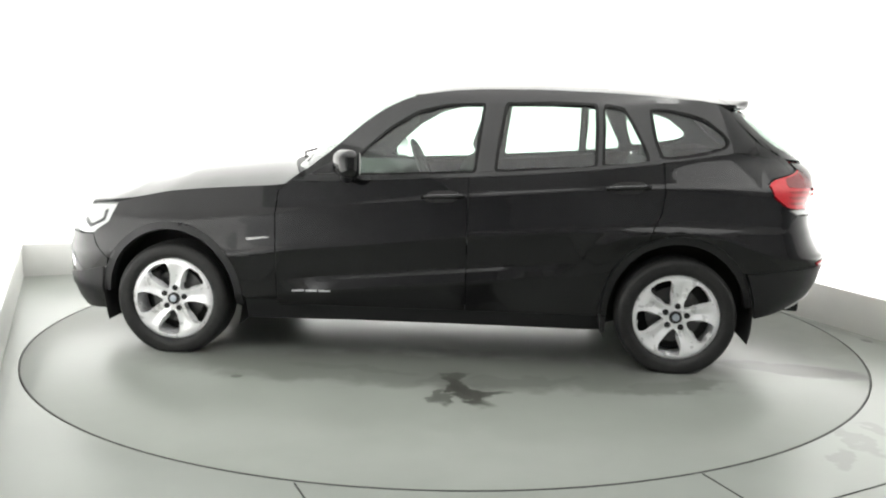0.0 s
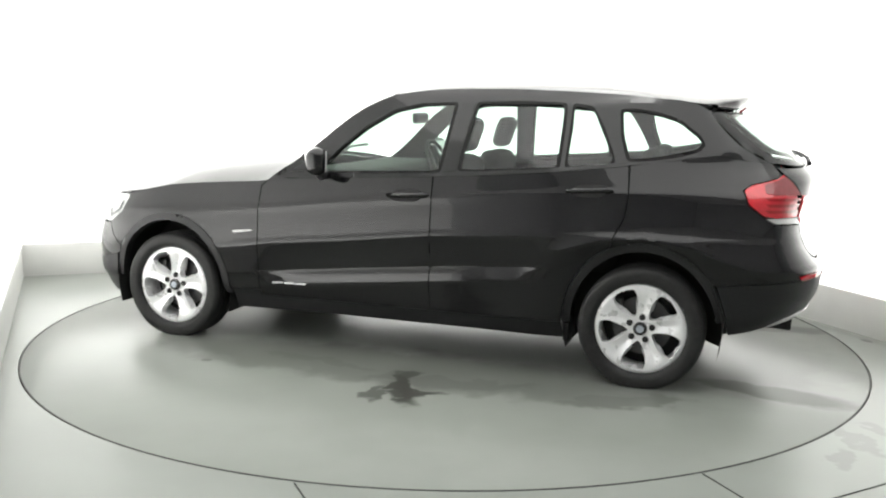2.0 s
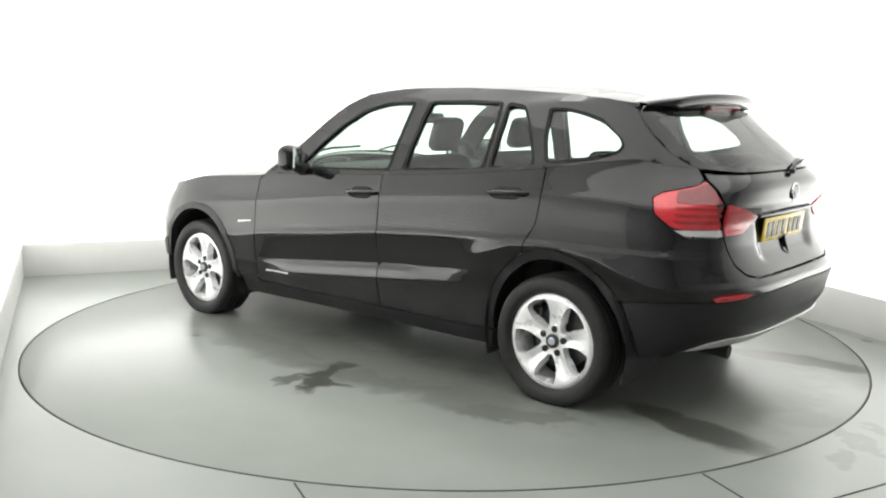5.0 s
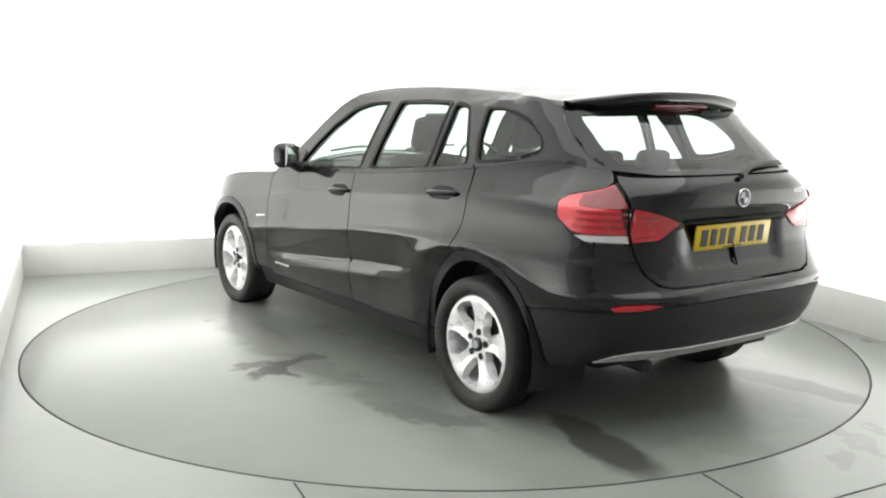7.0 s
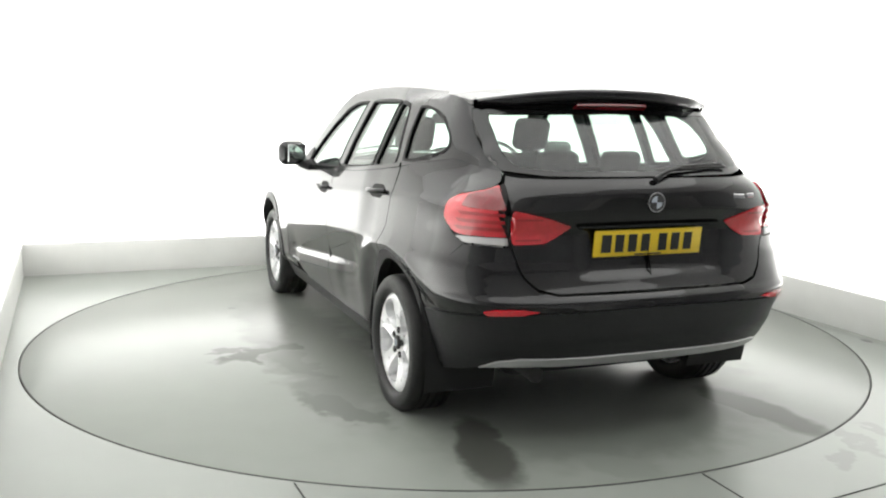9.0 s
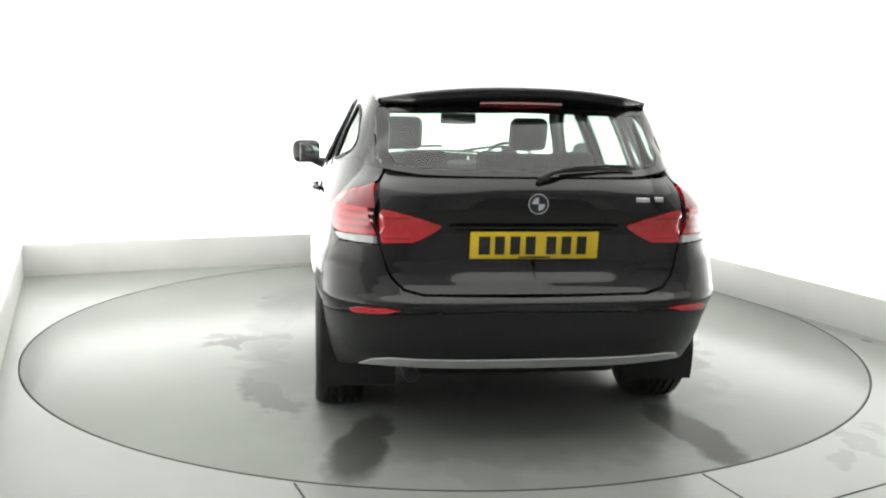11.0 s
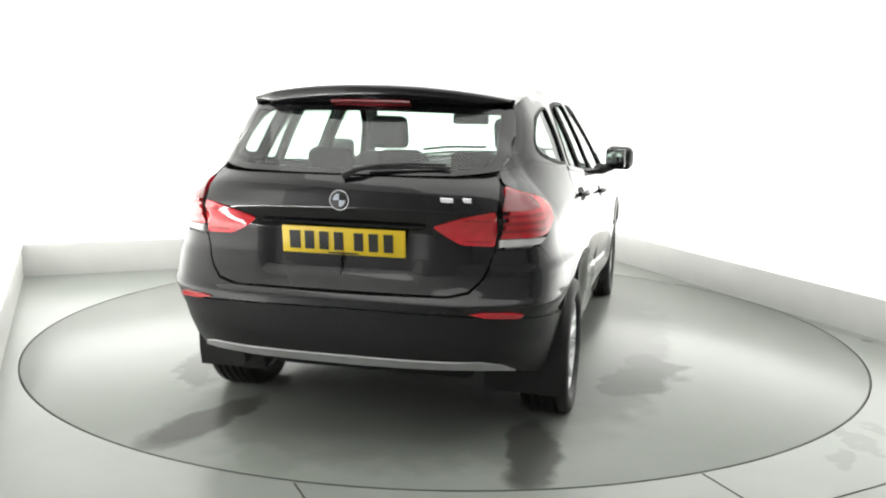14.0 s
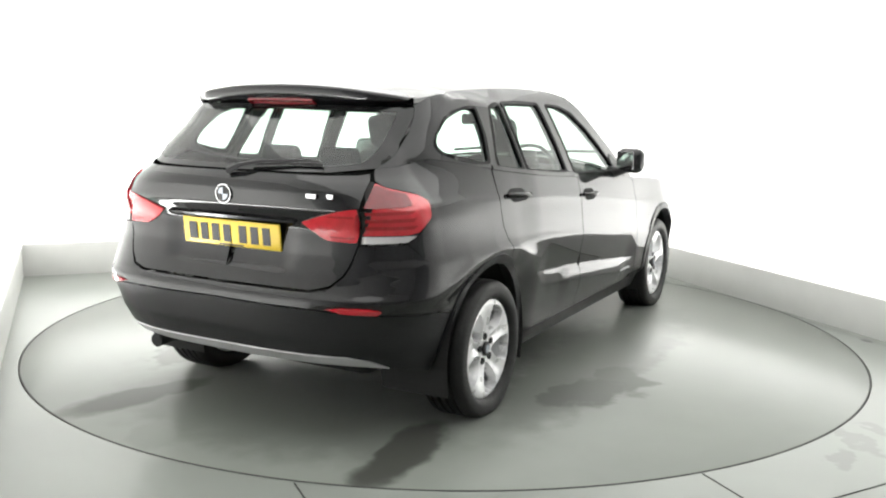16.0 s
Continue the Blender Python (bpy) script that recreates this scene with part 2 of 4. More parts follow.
def half_raw(x, z):
    zc = lin(x, (-1.59, 1.001), (-1.04, 0.978), (-0.74, 0.957), (-0.27, 0.920), (0.06, 0.889), (0.41, 0.854), (0.82, 0.804), (1.3, 0.76))
    zw = lin(x, (-1.23, 0.762), (-0.76, 0.748), (-0.25, 0.714), (0.23, 0.657), (0.71, 0.610), (1.0, 0.57))
    zt = lin(x, (-1.0, 0.585), (-0.45, 0.536), (-0.25, 0.518), (0.46, 0.449), (1.0, 0.41))
    zl = zt - 0.062
    zb = belt(x)
    amp = step01(x, -0.95, -0.72) * (1 - step01(x, 0.60, 0.86))
    strip = step01(x, -0.58, -0.42) * (1 - step01(x, 0.46, 0.66))
    w = lin(z, (0.16, 0.78), (0.30, 0.842), (zl - 0.014, 0.872 - 0.006 * amp + 0.010 * strip), (zl, 0.874 - 0.006 * amp + 0.012 * strip), (zt, 0.880 - 0.016 * amp + 0.009 * strip), (zt + 0.016, 0.881 - 0.021 * amp), (zw - 0.012, 0.890),
            (zw + 0.010, 0.892), (zw + 0.026, 0.8850), (zc - 0.036, 0.8702), (zc + 0.002, 0.8694), (zc + 0.018, 0.8615), (zb, 0.838), (zb + 0.17, 0.765), (zb + 0.32, 0.690), (1.46, 0.632), (1.54, 0.55))
    s = min(1.0, max(0.0, (-0.8 - x) / 1.0))
    w -= s * s * (0.035 * step01(z, 0.66, 0.88) + 0.115 * step01(z, 0.94, 1.18))
    # flared arches: a crease that falls away towards the bumpers
    zr = lin(x, (-2.05, 0.570), (-1.95, 0.615), (-1.81, 0.665), (-1.62, 0.735), (-1.38, 0.768), (-1.15, 0.745), (-0.95, 0.68))
    d = z - zr
    w += step01(x, -0.85, -1.10) * ((0.006 + 0.017 * step01(x, -1.90, -1.60)) * (0.65 * math.exp(-abs(d) / 0.08) + 0.35 * math.exp(-abs(d) / 0.022)) - 0.026 * step01(d, 0.0, -0.11) - 0.010)
    w += 0.022 * math.exp(-((x - 1.45) / 0.32) ** 2 - ((z - 0.68) / 0.20) ** 2)
    return w


def half(x, z):
    return (half_raw(x, z - 0.006) + half_raw(x, z) * 2 + half_raw(x, z + 0.006)) / 4


def arc_table(a, b, n):
    th = np.linspace(0, 1, 4001) ** 1.0 * math.pi / 2
    x, y = a * np.sin(th) ** (2 / n), b * np.cos(th) ** (2 / n)
    s = np.concatenate([[0], np.cumsum(np.hypot(np.diff(x), np.diff(y)))])
    return s / s[-1], th


TAILS = {}


def tail_table(n):
    if n not in TAILS:
        TAILS[n] = arc_table(0.70, 0.84, n)
    return TAILS[n]


NOSE_S, NOSE_T = arc_table(0.85, 0.84, NF)


def corner(z):
    """How square the tail's corners are, seen from above."""
    return lin(z, (0.40, 3.4), (0.60, 3.8), (0.72, 4.2), (0.86, 4.5), (1.05, 3.7), (1.12, 3.3))


def skin(u, z):
    """The left half of the body's outside: u is x along the flank, and runs on round the corners to the middle of tail and nose."""
    if u < XS:
        n = round(corner(z), 2)
        t = float(np.interp((XS - u) / LEN, *tail_table(n)))
        e = 2 / n
        x = XS - (XS - tail_x(z)) * math.sin(t) ** e
        return Vector((x, half(max(x, -1.9), z) * max(0.0, math.cos(t)) ** e, z))
    if u > XF:
        t = float(np.interp((u - XF) / LEN, NOSE_S, NOSE_T))
        x = XF + (nose_x(z) - XF) * math.sin(t) ** (2 / NF)
        return Vector((x, half(min(x, 1.6), z) * max(0.0, math.cos(t)) ** (2 / NF), z))
    return Vector((u, half(u, z), z))


def seek(test, lo, hi):
    for _ in range(28):
        mid = (lo + hi) / 2
        lo, hi = (mid, hi) if test(mid) else (lo, mid)
    return (lo + hi) / 2


def SX(x, z):
    """(u, z) of the place on the flank at x."""
    if XS <= x <= XF:
        return (x, z)
    if x < XS:
        return (seek(lambda u: skin(u, z).x < x, XS - LEN, XS), z)
    return (seek(lambda u: skin(u, z).x < x, XF, XF + LEN), z)


def RY(y, z):
    """(u, z) of the place on the tail at y."""
    return (seek(lambda u: skin(u, z).y < y, XS - LEN, XS), z) if y > 0 else (XS - LEN, z)


def FY(y, z):
    return (seek(lambda u: skin(u, z).y > y, XF, XF + LEN), z) if y > 0 else (XF + LEN, z)


def normal(u, z):
    e = 0.004
    a = skin(min(u + e, XF + LEN), z) - skin(max(u - e, XS - LEN), z)
    b = skin(u, z + e) - skin(u, z - e)
    n = b.cross(a)
    return n.normalized() if n.length > 1e-12 else Vector((0, 1, 0))


def panel(poly, step=0.03, holes=(), lift=0.0, depth=0.018, both=False, dent=None):
    """A piece of the skin bounded by a polygon in (u, z); both: carried on over the middle plane."""
    v2, f2 = flat(poly, step, holes)
    out = []
    for p in v2:
        d = lift
        q = skin(p[0], p[1])
        if dent:  # pressed forwards into the tail
            q.x -= dent(p[0], p[1])
        if d:
            n = normal(p[0], p[1])
            if abs(q.y) < 1e-4:
                n.y = 0
            q = q + n * d
        out.append(q)
    f = []
    for q in f2:
        n = (out[q[1]] - out[q[0]]).cross(out[q[2]] - out[q[0]])
        c = sum((Vector(v2[i]) for i in q), Vector((0, 0))) / 3
        f.append(tuple(q) if n.dot(normal(c[0], c[1])) > 0 else tuple(reversed(q)))
    if both:
        mid = {i for i, p in enumerate(out) if abs(p.y) < 1e-3}
        remap, k = {}, len(out)
        for i in range(k):
            if i in mid:
                out[i].y = 0
                remap[i] = i
            else:
                remap[i] = len(out)
                out.append(Vector((out[i].x, -out[i].y, out[i].z)))
        f += [tuple(remap[i] for i in reversed(q)) for q in f]
    return thick((out, f), depth) if depth else (out, f)


def mirrored(geo):
    return [(p[0], -p[1], p[2]) for p in geo[0]], [tuple(reversed(q)) for q in geo[1]]


def two(name, geo, material, parents, label="", **kw):
    """The same part on the left and the right."""
    return [part(name, geo, material, parents[0], label, **kw), part(name, mirrored(geo), material, parents[1], label, **kw)]


ARCH = 1.09  # the wheel arches are a little higher than wide


def arc(cx, cz, r, a0, a1, n=18):
    return [(cx + r * math.cos(a), cz + ARCH * r * math.sin(a)) for a in (radians(a0 + (a1 - a0) * i / n) for i in range(n + 1))]


def band(pts, w):
    """A polygon of width w along a line of (u, z)."""
    left, right = [], []
    for i, p in enumerate(pts):
        a, b = Vector(pts[max(0, i - 1)]), Vector(pts[min(len(pts) - 1, i + 1)])
        d = (b - a).normalized()
        n = Vector((-d.y, d.x)) * w / 2
        left.append(tuple(Vector(p) + n))
        right.append(tuple(Vector(p) - n))
    return left + right[::-1]


# ------------------------------------------------------------------ the setting
def booth_box(name, e1, e2, z0, z1, material, label="", bevel=0.0):
    bm = rbox((e1[0] + e1[1]) / 2, (e2[0] + e2[1]) / 2, (z0 + z1) / 2, e1[1] - e1[0], e2[1] - e2[0], z1 - z0, bevel, 2)
    ob = part(name, bm, material, None, smooth=bevel > 0)
    ob.matrix_world = BOOTH
    return tagged(ob, label, "", "", "structure")


def build_setting():
    right, left, back, front, g = RIGHT, LEFT, BACK, FRONT, TROUGH
    lab = "bright white painted booth wall"
    booth_box("wall_back", (left - g - 0.15, right + g + 0.15), (back + g, back + g + 0.15), -0.06, CEILING, WALLMAT, lab)
    booth_box("wall_right", (right + g, right + g + 0.15), (-4.2, back + g), -0.06, CEILING, WALLMAT, lab)
    booth_box("wall_left", (left - g - 0.15, left - g), (-2.7, back + g), -0.06, CEILING, WALLMAT, lab)
    # unseen grey walls round the camera, added to darken the car's reflections
    lab = "added unseen grey wall that darkens the car's reflections"
    booth_box("wall_front", (left - g - 0.15, right + g + 0.15), (front - g - 0.15, front - g), -0.06, CEILING, GREYWALL, lab)
    booth_box("wall_near_right", (right + g, right + g + 0.15), (front - g, -4.2), -0.06, CEILING, GREYWALL, lab)
    booth_box("wall_near_left", (left - g - 0.15, left - g), (front - g, -2.7), -0.06, CEILING, GREYWALL, lab)
    lab = "pale grey painted low plinth in front of the wall"
    t = 0.03
    booth_box("baseboard", (left - t, right + t), (back, back + t), -0.06, 0.257, SKIRT, lab, 0.003)
    booth_box("baseboard", (left - t, right + t), (front - t, front), -0.06, 0.257, SKIRT, lab, 0.003)
    booth_box("baseboard", (right, right + t), (front, back), -0.06, 0.257, SKIRT, lab, 0.003)
    booth_box("baseboard", (left - t, left), (front, back), -0.06, 0.257, SKIRT, lab, 0.003)
    # floor of the booth with the round pit for the turntable
    r = 2.465
    turns = [2 * math.pi * i / 144 for i in range(144)] + [math.atan2(b, a) % (2 * math.pi) for a in (right, left) for b in (back, front)]
    turns.sort()
    n = len(turns)
    bm = bmesh.new()
    inner, outer = [], []
    for i in range(n):
        c, s = math.cos(turns[i]), math.sin(turns[i])
        inner.append(bm.verts.new((r * c, r * s, 0)))
        k = min((right if c > 0 else -left) / max(abs(c), 1e-6), (back if s > 0 else -front) / max(abs(s), 1e-6))
        outer.append(bm.verts.new((max(k, r + 0.004) * c, max(k, r + 0.004) * s, 0)))
    low = [bm.verts.new((v.co.x, v.co.y, -0.05)) for v in inner]
    for i in range(n):
        j = (i + 1) % n
        bm.faces.new((inner[i], outer[i], outer[j], inner[j]))
        bm.faces.new((inner[j], low[j], low[i], inner[i]))
    bm.faces.new(low)
    # the last mark is a darker strip along the foot of the right plinth
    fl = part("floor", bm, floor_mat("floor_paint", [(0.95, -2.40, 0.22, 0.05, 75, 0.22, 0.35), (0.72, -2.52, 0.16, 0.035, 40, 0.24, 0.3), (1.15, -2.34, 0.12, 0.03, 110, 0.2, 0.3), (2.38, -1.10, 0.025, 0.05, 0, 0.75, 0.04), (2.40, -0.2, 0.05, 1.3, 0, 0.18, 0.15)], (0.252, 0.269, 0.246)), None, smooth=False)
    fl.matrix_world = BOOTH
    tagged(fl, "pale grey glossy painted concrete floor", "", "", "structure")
    booth_box("ground", (left - g, right + g), (front - g, back + g), -0.12, -0.06, HALLFLOOR, "white painted slab under the booth")
    booth_box("ceiling", (left - g - 0.15, right + g + 0.15), (front - g - 0.15, back + g + 0.15), CEILING, CEILING + 0.1, CEILMAT, "plain white ceiling")
    # joints of the cover plate in front of the turntable
    for a, b in (((-0.553, -2.415), (-0.46, -2.62)), ((1.018, -2.252), (1.18, -2.66)), ((1.95, -2.18), (1.30, -2.54))):
        d = Vector((b[0] - a[0], b[1] - a[1], 0))
        bm = rbox(0, 0, 0, d.length, 0.006, 0.003, 0)
        s = part("floor_joint", bm, GAP, None, smooth=False)
        s.matrix_world = Matrix.Translation(((a[0] + b[0]) / 2, (a[1] + b[1]) / 2, 0.0005)) @ Matrix.Rotation(math.atan2(d.y, d.x), 4, "Z")
        tagged(s, "thin dark joint in the floor", "", "", "structure")


OFF = (0.0789, -0.072)  # the car's middle on the turntable


def build_turntable():
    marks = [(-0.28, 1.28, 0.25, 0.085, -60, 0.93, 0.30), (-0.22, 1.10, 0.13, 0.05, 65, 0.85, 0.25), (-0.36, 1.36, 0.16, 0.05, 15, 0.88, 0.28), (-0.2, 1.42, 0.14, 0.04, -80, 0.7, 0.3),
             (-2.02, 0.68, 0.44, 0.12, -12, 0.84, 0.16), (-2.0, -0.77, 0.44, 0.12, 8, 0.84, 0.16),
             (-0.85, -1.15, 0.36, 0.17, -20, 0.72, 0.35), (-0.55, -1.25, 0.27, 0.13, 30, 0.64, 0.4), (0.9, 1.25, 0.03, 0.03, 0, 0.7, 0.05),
             # the three broad ellipses paint the car's shade round it, mixed with damp
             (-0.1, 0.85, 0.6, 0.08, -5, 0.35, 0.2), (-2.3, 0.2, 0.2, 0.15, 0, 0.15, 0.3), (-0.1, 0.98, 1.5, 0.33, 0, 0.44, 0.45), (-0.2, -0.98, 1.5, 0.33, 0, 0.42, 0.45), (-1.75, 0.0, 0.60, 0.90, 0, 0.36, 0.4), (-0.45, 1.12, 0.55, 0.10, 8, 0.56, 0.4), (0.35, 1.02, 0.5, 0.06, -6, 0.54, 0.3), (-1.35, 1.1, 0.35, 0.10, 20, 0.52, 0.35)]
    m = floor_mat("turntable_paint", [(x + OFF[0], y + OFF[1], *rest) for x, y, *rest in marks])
    prof = [(0.0, 0.0), (2.452, 0.0), (2.458, -0.004), (2.458, -0.045)]
    bm = bmesh.new()
    n = 160
    rings = []
    for r, z in prof[1:]:
        rings.append([bm.verts.new((r * math.cos(2 * math.pi * i / n), r * math.sin(2 * math.pi * i / n), z)) for i in range(n)])
    bm.faces.new(rings[0])
    for a, b in zip(rings, rings[1:]):
        for i in range(n):
            j = (i + 1) % n
            bm.faces.new((a[i], b[i], b[j], a[j]))
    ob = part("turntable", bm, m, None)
    # added ring, coloured dark to draw the joint at the turntable's edge
    ring = lathe([(2.4535, 0.0), (2.4535, 0.0015), (2.4565, 0.0015), (2.459, -0.002), (2.459, -0.03)], 160)
    part("rim", ([(x, z, y) for x, y, z in ring[0]], [tuple(reversed(q)) for q in ring[1]]), mat("turntable_joint_dark", (0.05, 0.05, 0.048), 0.5, var=0.08, scale=9), ob, "dark ring drawing the joint round the turntable")
    return tagged(ob, "round grey painted turntable with wet tyre marks, an oil splash and painted shade round the car", "turntable")


# ------------------------------------------------------------------ the car
def wheel_parts(car, x, y, side):
    """side: 1 on the left, -1 on the right; y is the wheel's outer face."""
    flip = side < 0
    place = dict(dx=x, dy=side * (y - 0.105), dz=0.305)

    def at(geo):
        return move(geo, **place, flip=flip)

    barrel = lathe([(0.222, -0.10), (0.230, -0.10), (0.216, -0.06), (0.212, 0.03), (0.231, 0.075), (0.227, 0.080), (0.208, 0.035), (0.208, -0.06)], 48)
    w = part("wheel", at(barrel), ALLOY, car, "five-spoke silver alloy wheel")
    prof = [(0.226, -0.098), (0.234, -0.106), (0.258, -0.112), (0.288, -0.110), (0.307, -0.100), (0.3165, -0.084)]
    for k in range(4):
        g = -0.056 + 0.0373 * k
        prof += [(0.3185, g - 0.009), (0.308, g - 0.006), (0.308, g + 0.002), (0.3185, g + 0.005)]
    prof += [(0.3165, 0.084), (0.307, 0.100), (0.298, 0.108), (0.288, 0.1095), (0.262, 0.112), (0.243, 0.106), (0.236, 0.097), (0.229, 0.083)]
    tv, tf = lathe(prof, 96)
    flatten = []  # the loaded tyre stands flat on the floor and bulges a little
    for px, py, pz in tv:
        k = step01(-pz, 0.20, 0.305)
        flatten.append((px * (1 + 0.02 * k), py * (1 + 0.05 * k), max(pz, -0.305)))
    part("tyre", at((flatten, tf)), RUBBER, w, "black grooved rubber tyre", angle=50)
    # face with five openings
    turned = 62  # how far the wheel is rolled
    holes = []
    for k in range(5):
        a = turned + 72 * k
        pts = [(0.064, 3), (0.094, 16), (0.136, 22), (0.178, 21), (0.207, 17), (0.213, 0), (0.208, -15), (0.178, -19), (0.136, -22), (0.094, -18), (0.068, -8)]
        holes.append(rounded([(r * math.cos(radians(a + d)), r * math.sin(radians(a + d))) for r, d in pts], 0.010, 3))
    circle = [(0.234 * math.cos(2 * math.pi * i / 60), 0.234 * math.sin(2 * math.pi * i / 60)) for i in range(60)]
    v2, f2 = flat(circle, 0.013, holes)

    def face_y(px, pz):
        r = math.hypot(px, pz)
        a = math.degrees(math.atan2(pz, px))
        d = abs(((a - turned - 36) + 36) % 72 - 36)
        ridge = 0.022 * max(0, 1 - d / 15) * step01(r, 0.05, 0.10) * (1 - step01(r, 0.14, 0.21))
        return 0.092 - 0.020 * (1 - step01(r, 0.03, 0.20)) - ridge * 0.6 - 0.010 * step01(r, 0.218, 0.234)

    v = [Vector((p[0], face_y(p[0], p[1]), p[1])) for p in v2]
    f = []
    for q in f2:
        nn = (v[q[1]] - v[q[0]]).cross(v[q[2]] - v[q[0]])
        f.append(tuple(q) if nn.y > 0 else tuple(reversed(q)))
    part("spokes", at(thick((v, f), 0.042)), ALLOY, w, angle=28)
    part("brake_disc", at(lathe([(0.02, 0.0), (0.150, 0.0), (0.150, -0.02), (0.02, -0.02)], 40)), BARREL, w, "dull grey steel brake disc")
    part("brake_caliper", rbox(x + 0.13, side * (y - 0.11), 0.38, 0.06, 0.05, 0.13, 0.012), BARREL, w, "dark brake caliper")
    part("wheel_back", at(lathe([(0.0, -0.055), (0.210, -0.055), (0.210, -0.06), (0.0, -0.06)], 40)), UNDER, w)
    for k in range(5):
        a = radians(turned + 36 + 72 * k)
        bolt = lathe([(0.0, 0.076), (0.010, 0.076), (0.0125, 0.0785), (0.0160, 0.0785), (0.0160, 0.055)], 14)
        bx, bz = 0.060 * math.cos(a), 0.060 * math.sin(a)
        part("wheel_bolt", at(([(p[0] + bx, p[1], p[2] + bz) for p in bolt[0]], bolt[1])), UNDER, w, "dark recessed wheel bolt")
    cap = part("centre_cap", at(lathe([(0.0, 0.0865), (0.026, 0.0855), (0.0335, 0.083), (0.0345, 0.06)], 28)), INK, w, "dark round centre cap with pale emblem")
    part("emblem", at(lathe([(0.0, 0.0895), (0.012, 0.0892), (0.0195, 0.0878), (0.0195, 0.08)], 24)), BADGEW, cap)
    return w


def build_car():
    car = new("car")
    tagged(car, "black compact estate car with silver alloy wheels on a turntable", "car")
    R = 0.400
    lx, rx, wz = 1.386, -1.383, 0.305
    g = 0.004

    # doors
    fd = [(0.785, 0.30), (0.785, 0.60), (0.79, 0.80), (0.775, 0.93), (0.70, 0.992)] + [(x, belt(x) - 0.004) for x in (0.6, 0.4, 0.2, 0.0, -0.15, -0.255)] + [(-0.255, 0.70), (-0.25, 0.30)]
    front = two("front_door", panel(fd, 0.0125), PAINT, (car, car), "black front door")
    a0 = math.degrees(math.asin((0.715 - wz) / (ARCH * (R + 0.012))))
    rd = [(-0.256, 0.30), (-0.2615, 0.70), (-0.2615, belt(-0.26) - 0.004)] + [(x, belt(x) - 0.004) for x in (-0.5, -0.75, -1.0, -1.2, -1.28)]
    rd += [(-1.29, 0.97), (-1.275, 0.86), (-1.235, 0.78)] + [p for p in arc(rx, wz, R + 0.012, a0, -2, 12)] + [(-0.972, 0.30)]
    rear = two("rear_door", panel(rd, 0.0125), PAINT, (car, car), "black rear door")

    # front wing, over its wheel arch
    fw = [(0.791, 0.33), (0.791, 0.60), (0.796, 0.80), (0.781, 0.932), (0.706, 0.995), (0.64, 1.045), (0.615, 0.985)]
    fw += [(0.8, 0.957), (1.0, 0.944), (1.2, 0.930), SX(1.39, 0.911), SX(1.60, 0.866), SX(1.69, 0.842), SX(1.742, 0.735), SX(1.85, 0.660)]
    fw += [SX(px, pz) for px, pz in ((1.83, 0.61), (1.757, 0.53))] + [SX(*p) for p in arc(lx, wz, R, 31, 172, 18)] + [(0.965, 0.33)]
    two("front_wing", panel(fw, 0.016), PAINT, (car, car), "black front wing")

    # rear quarter
    gap = [(-2.045, 1.148), (-2.00, 1.168), (-1.95, 1.205), (-1.895, 1.280), (-1.87, 1.340), (-1.86, 1.392)]  # edge of the rear window, in (u, z)
    qp = [(-1.296, 0.97), (-1.29, belt(-1.28) - 0.002)] + [SX(x, belt(x)) for x in (-1.4, -1.5, -1.57)] + [SX(-1.70, 1.18), (-1.90, 1.155), (gap[0][0] + 0.004, 1.148), RY(0.622, 1.104)]
    qp += [SX(-1.985, 1.080), SX(-1.866, 1.050), SX(-1.828, 1.021), SX(-1.854, 0.955), SX(-1.925, 0.896), SX(-1.985, 0.862), SX(-1.930, 0.80), SX(-1.825, 0.72), SX(-1.768, 0.62), SX(-1.742, 0.552)]
    qp += [SX(*p) for p in arc(rx, wz, R, 144, 65, 14)] + [(-1.241, 0.778), (-1.281, 0.86)]
    two("rear_quarter_panel", panel(qp, 0.013), PAINT, (car, car), "black rear quarter panel")

    # frames of the side windows, with pillars and roof rail
    win_f = [(0.44, 1.022), (0.40, 1.070), (0.30, 1.172), (0.18, 1.278), (0.03, 1.366), (-0.13, 1.406), (-0.33, 1.416), (-0.305, 1.20), (-0.29, 1.052)]
    win_r = [(-0.398, 1.062), (-0.413, 1.20), (-0.447, 1.419), (-0.70, 1.424), (-0.93, 1.421), (-0.935, 1.30), (-0.93, 1.095)]
    win_q = [(-0.965, 1.100), (-0.972, 1.30), (-0.968, 1.419), (-1.075, 1.402), (-1.135, 1.30), (-1.205, 1.155), (-1.20, 1.118)]
    win_d = [(-1.275, 1.146), (-1.235, 1.260), (-1.215, 1.398), (-1.31, 1.397), (-1.42, 1.374), SX(-1.53, 1.332), SX(-1.605, 1.278), SX(-1.635, 1.235), SX(-1.61, 1.202), SX(-1.50, 1.173), (-1.38, 1.153)]
    wins = [rounded(w, 0.025) for w in (win_f, win_r, win_q, win_d)]
    fr = [(0.70, 0.997)] + [(x, belt(x)) for x in (0.6, 0.4, 0.2, 0.0, -0.26, -0.5, -0.75, -1.0, -1.2, -1.28, -1.4)] + [SX(x, belt(x) + 0.002) for x in (-1.5, -1.57)]
    fr += [SX(-1.70, 1.181), (-1.90, 1.156)] + [(u + 0.004, z + 0.001) for u, z in gap]
    fr += [SX(x, rail(x)) for x in (-1.66, -1.60, -1.53, -1.40, -1.25, -1.1, -0.95, -0.8, -0.64, -0.48, -0.32, -0.15, -0.06, 0.03, 0.12, 0.21, 0.27, 0.33, 0.40, 0.46, 0.53, 0.60, 0.66)]
    two("side_frame", panel(fr, 0.024, wins), PAINT, (car, car), "black pillars and roof rail")

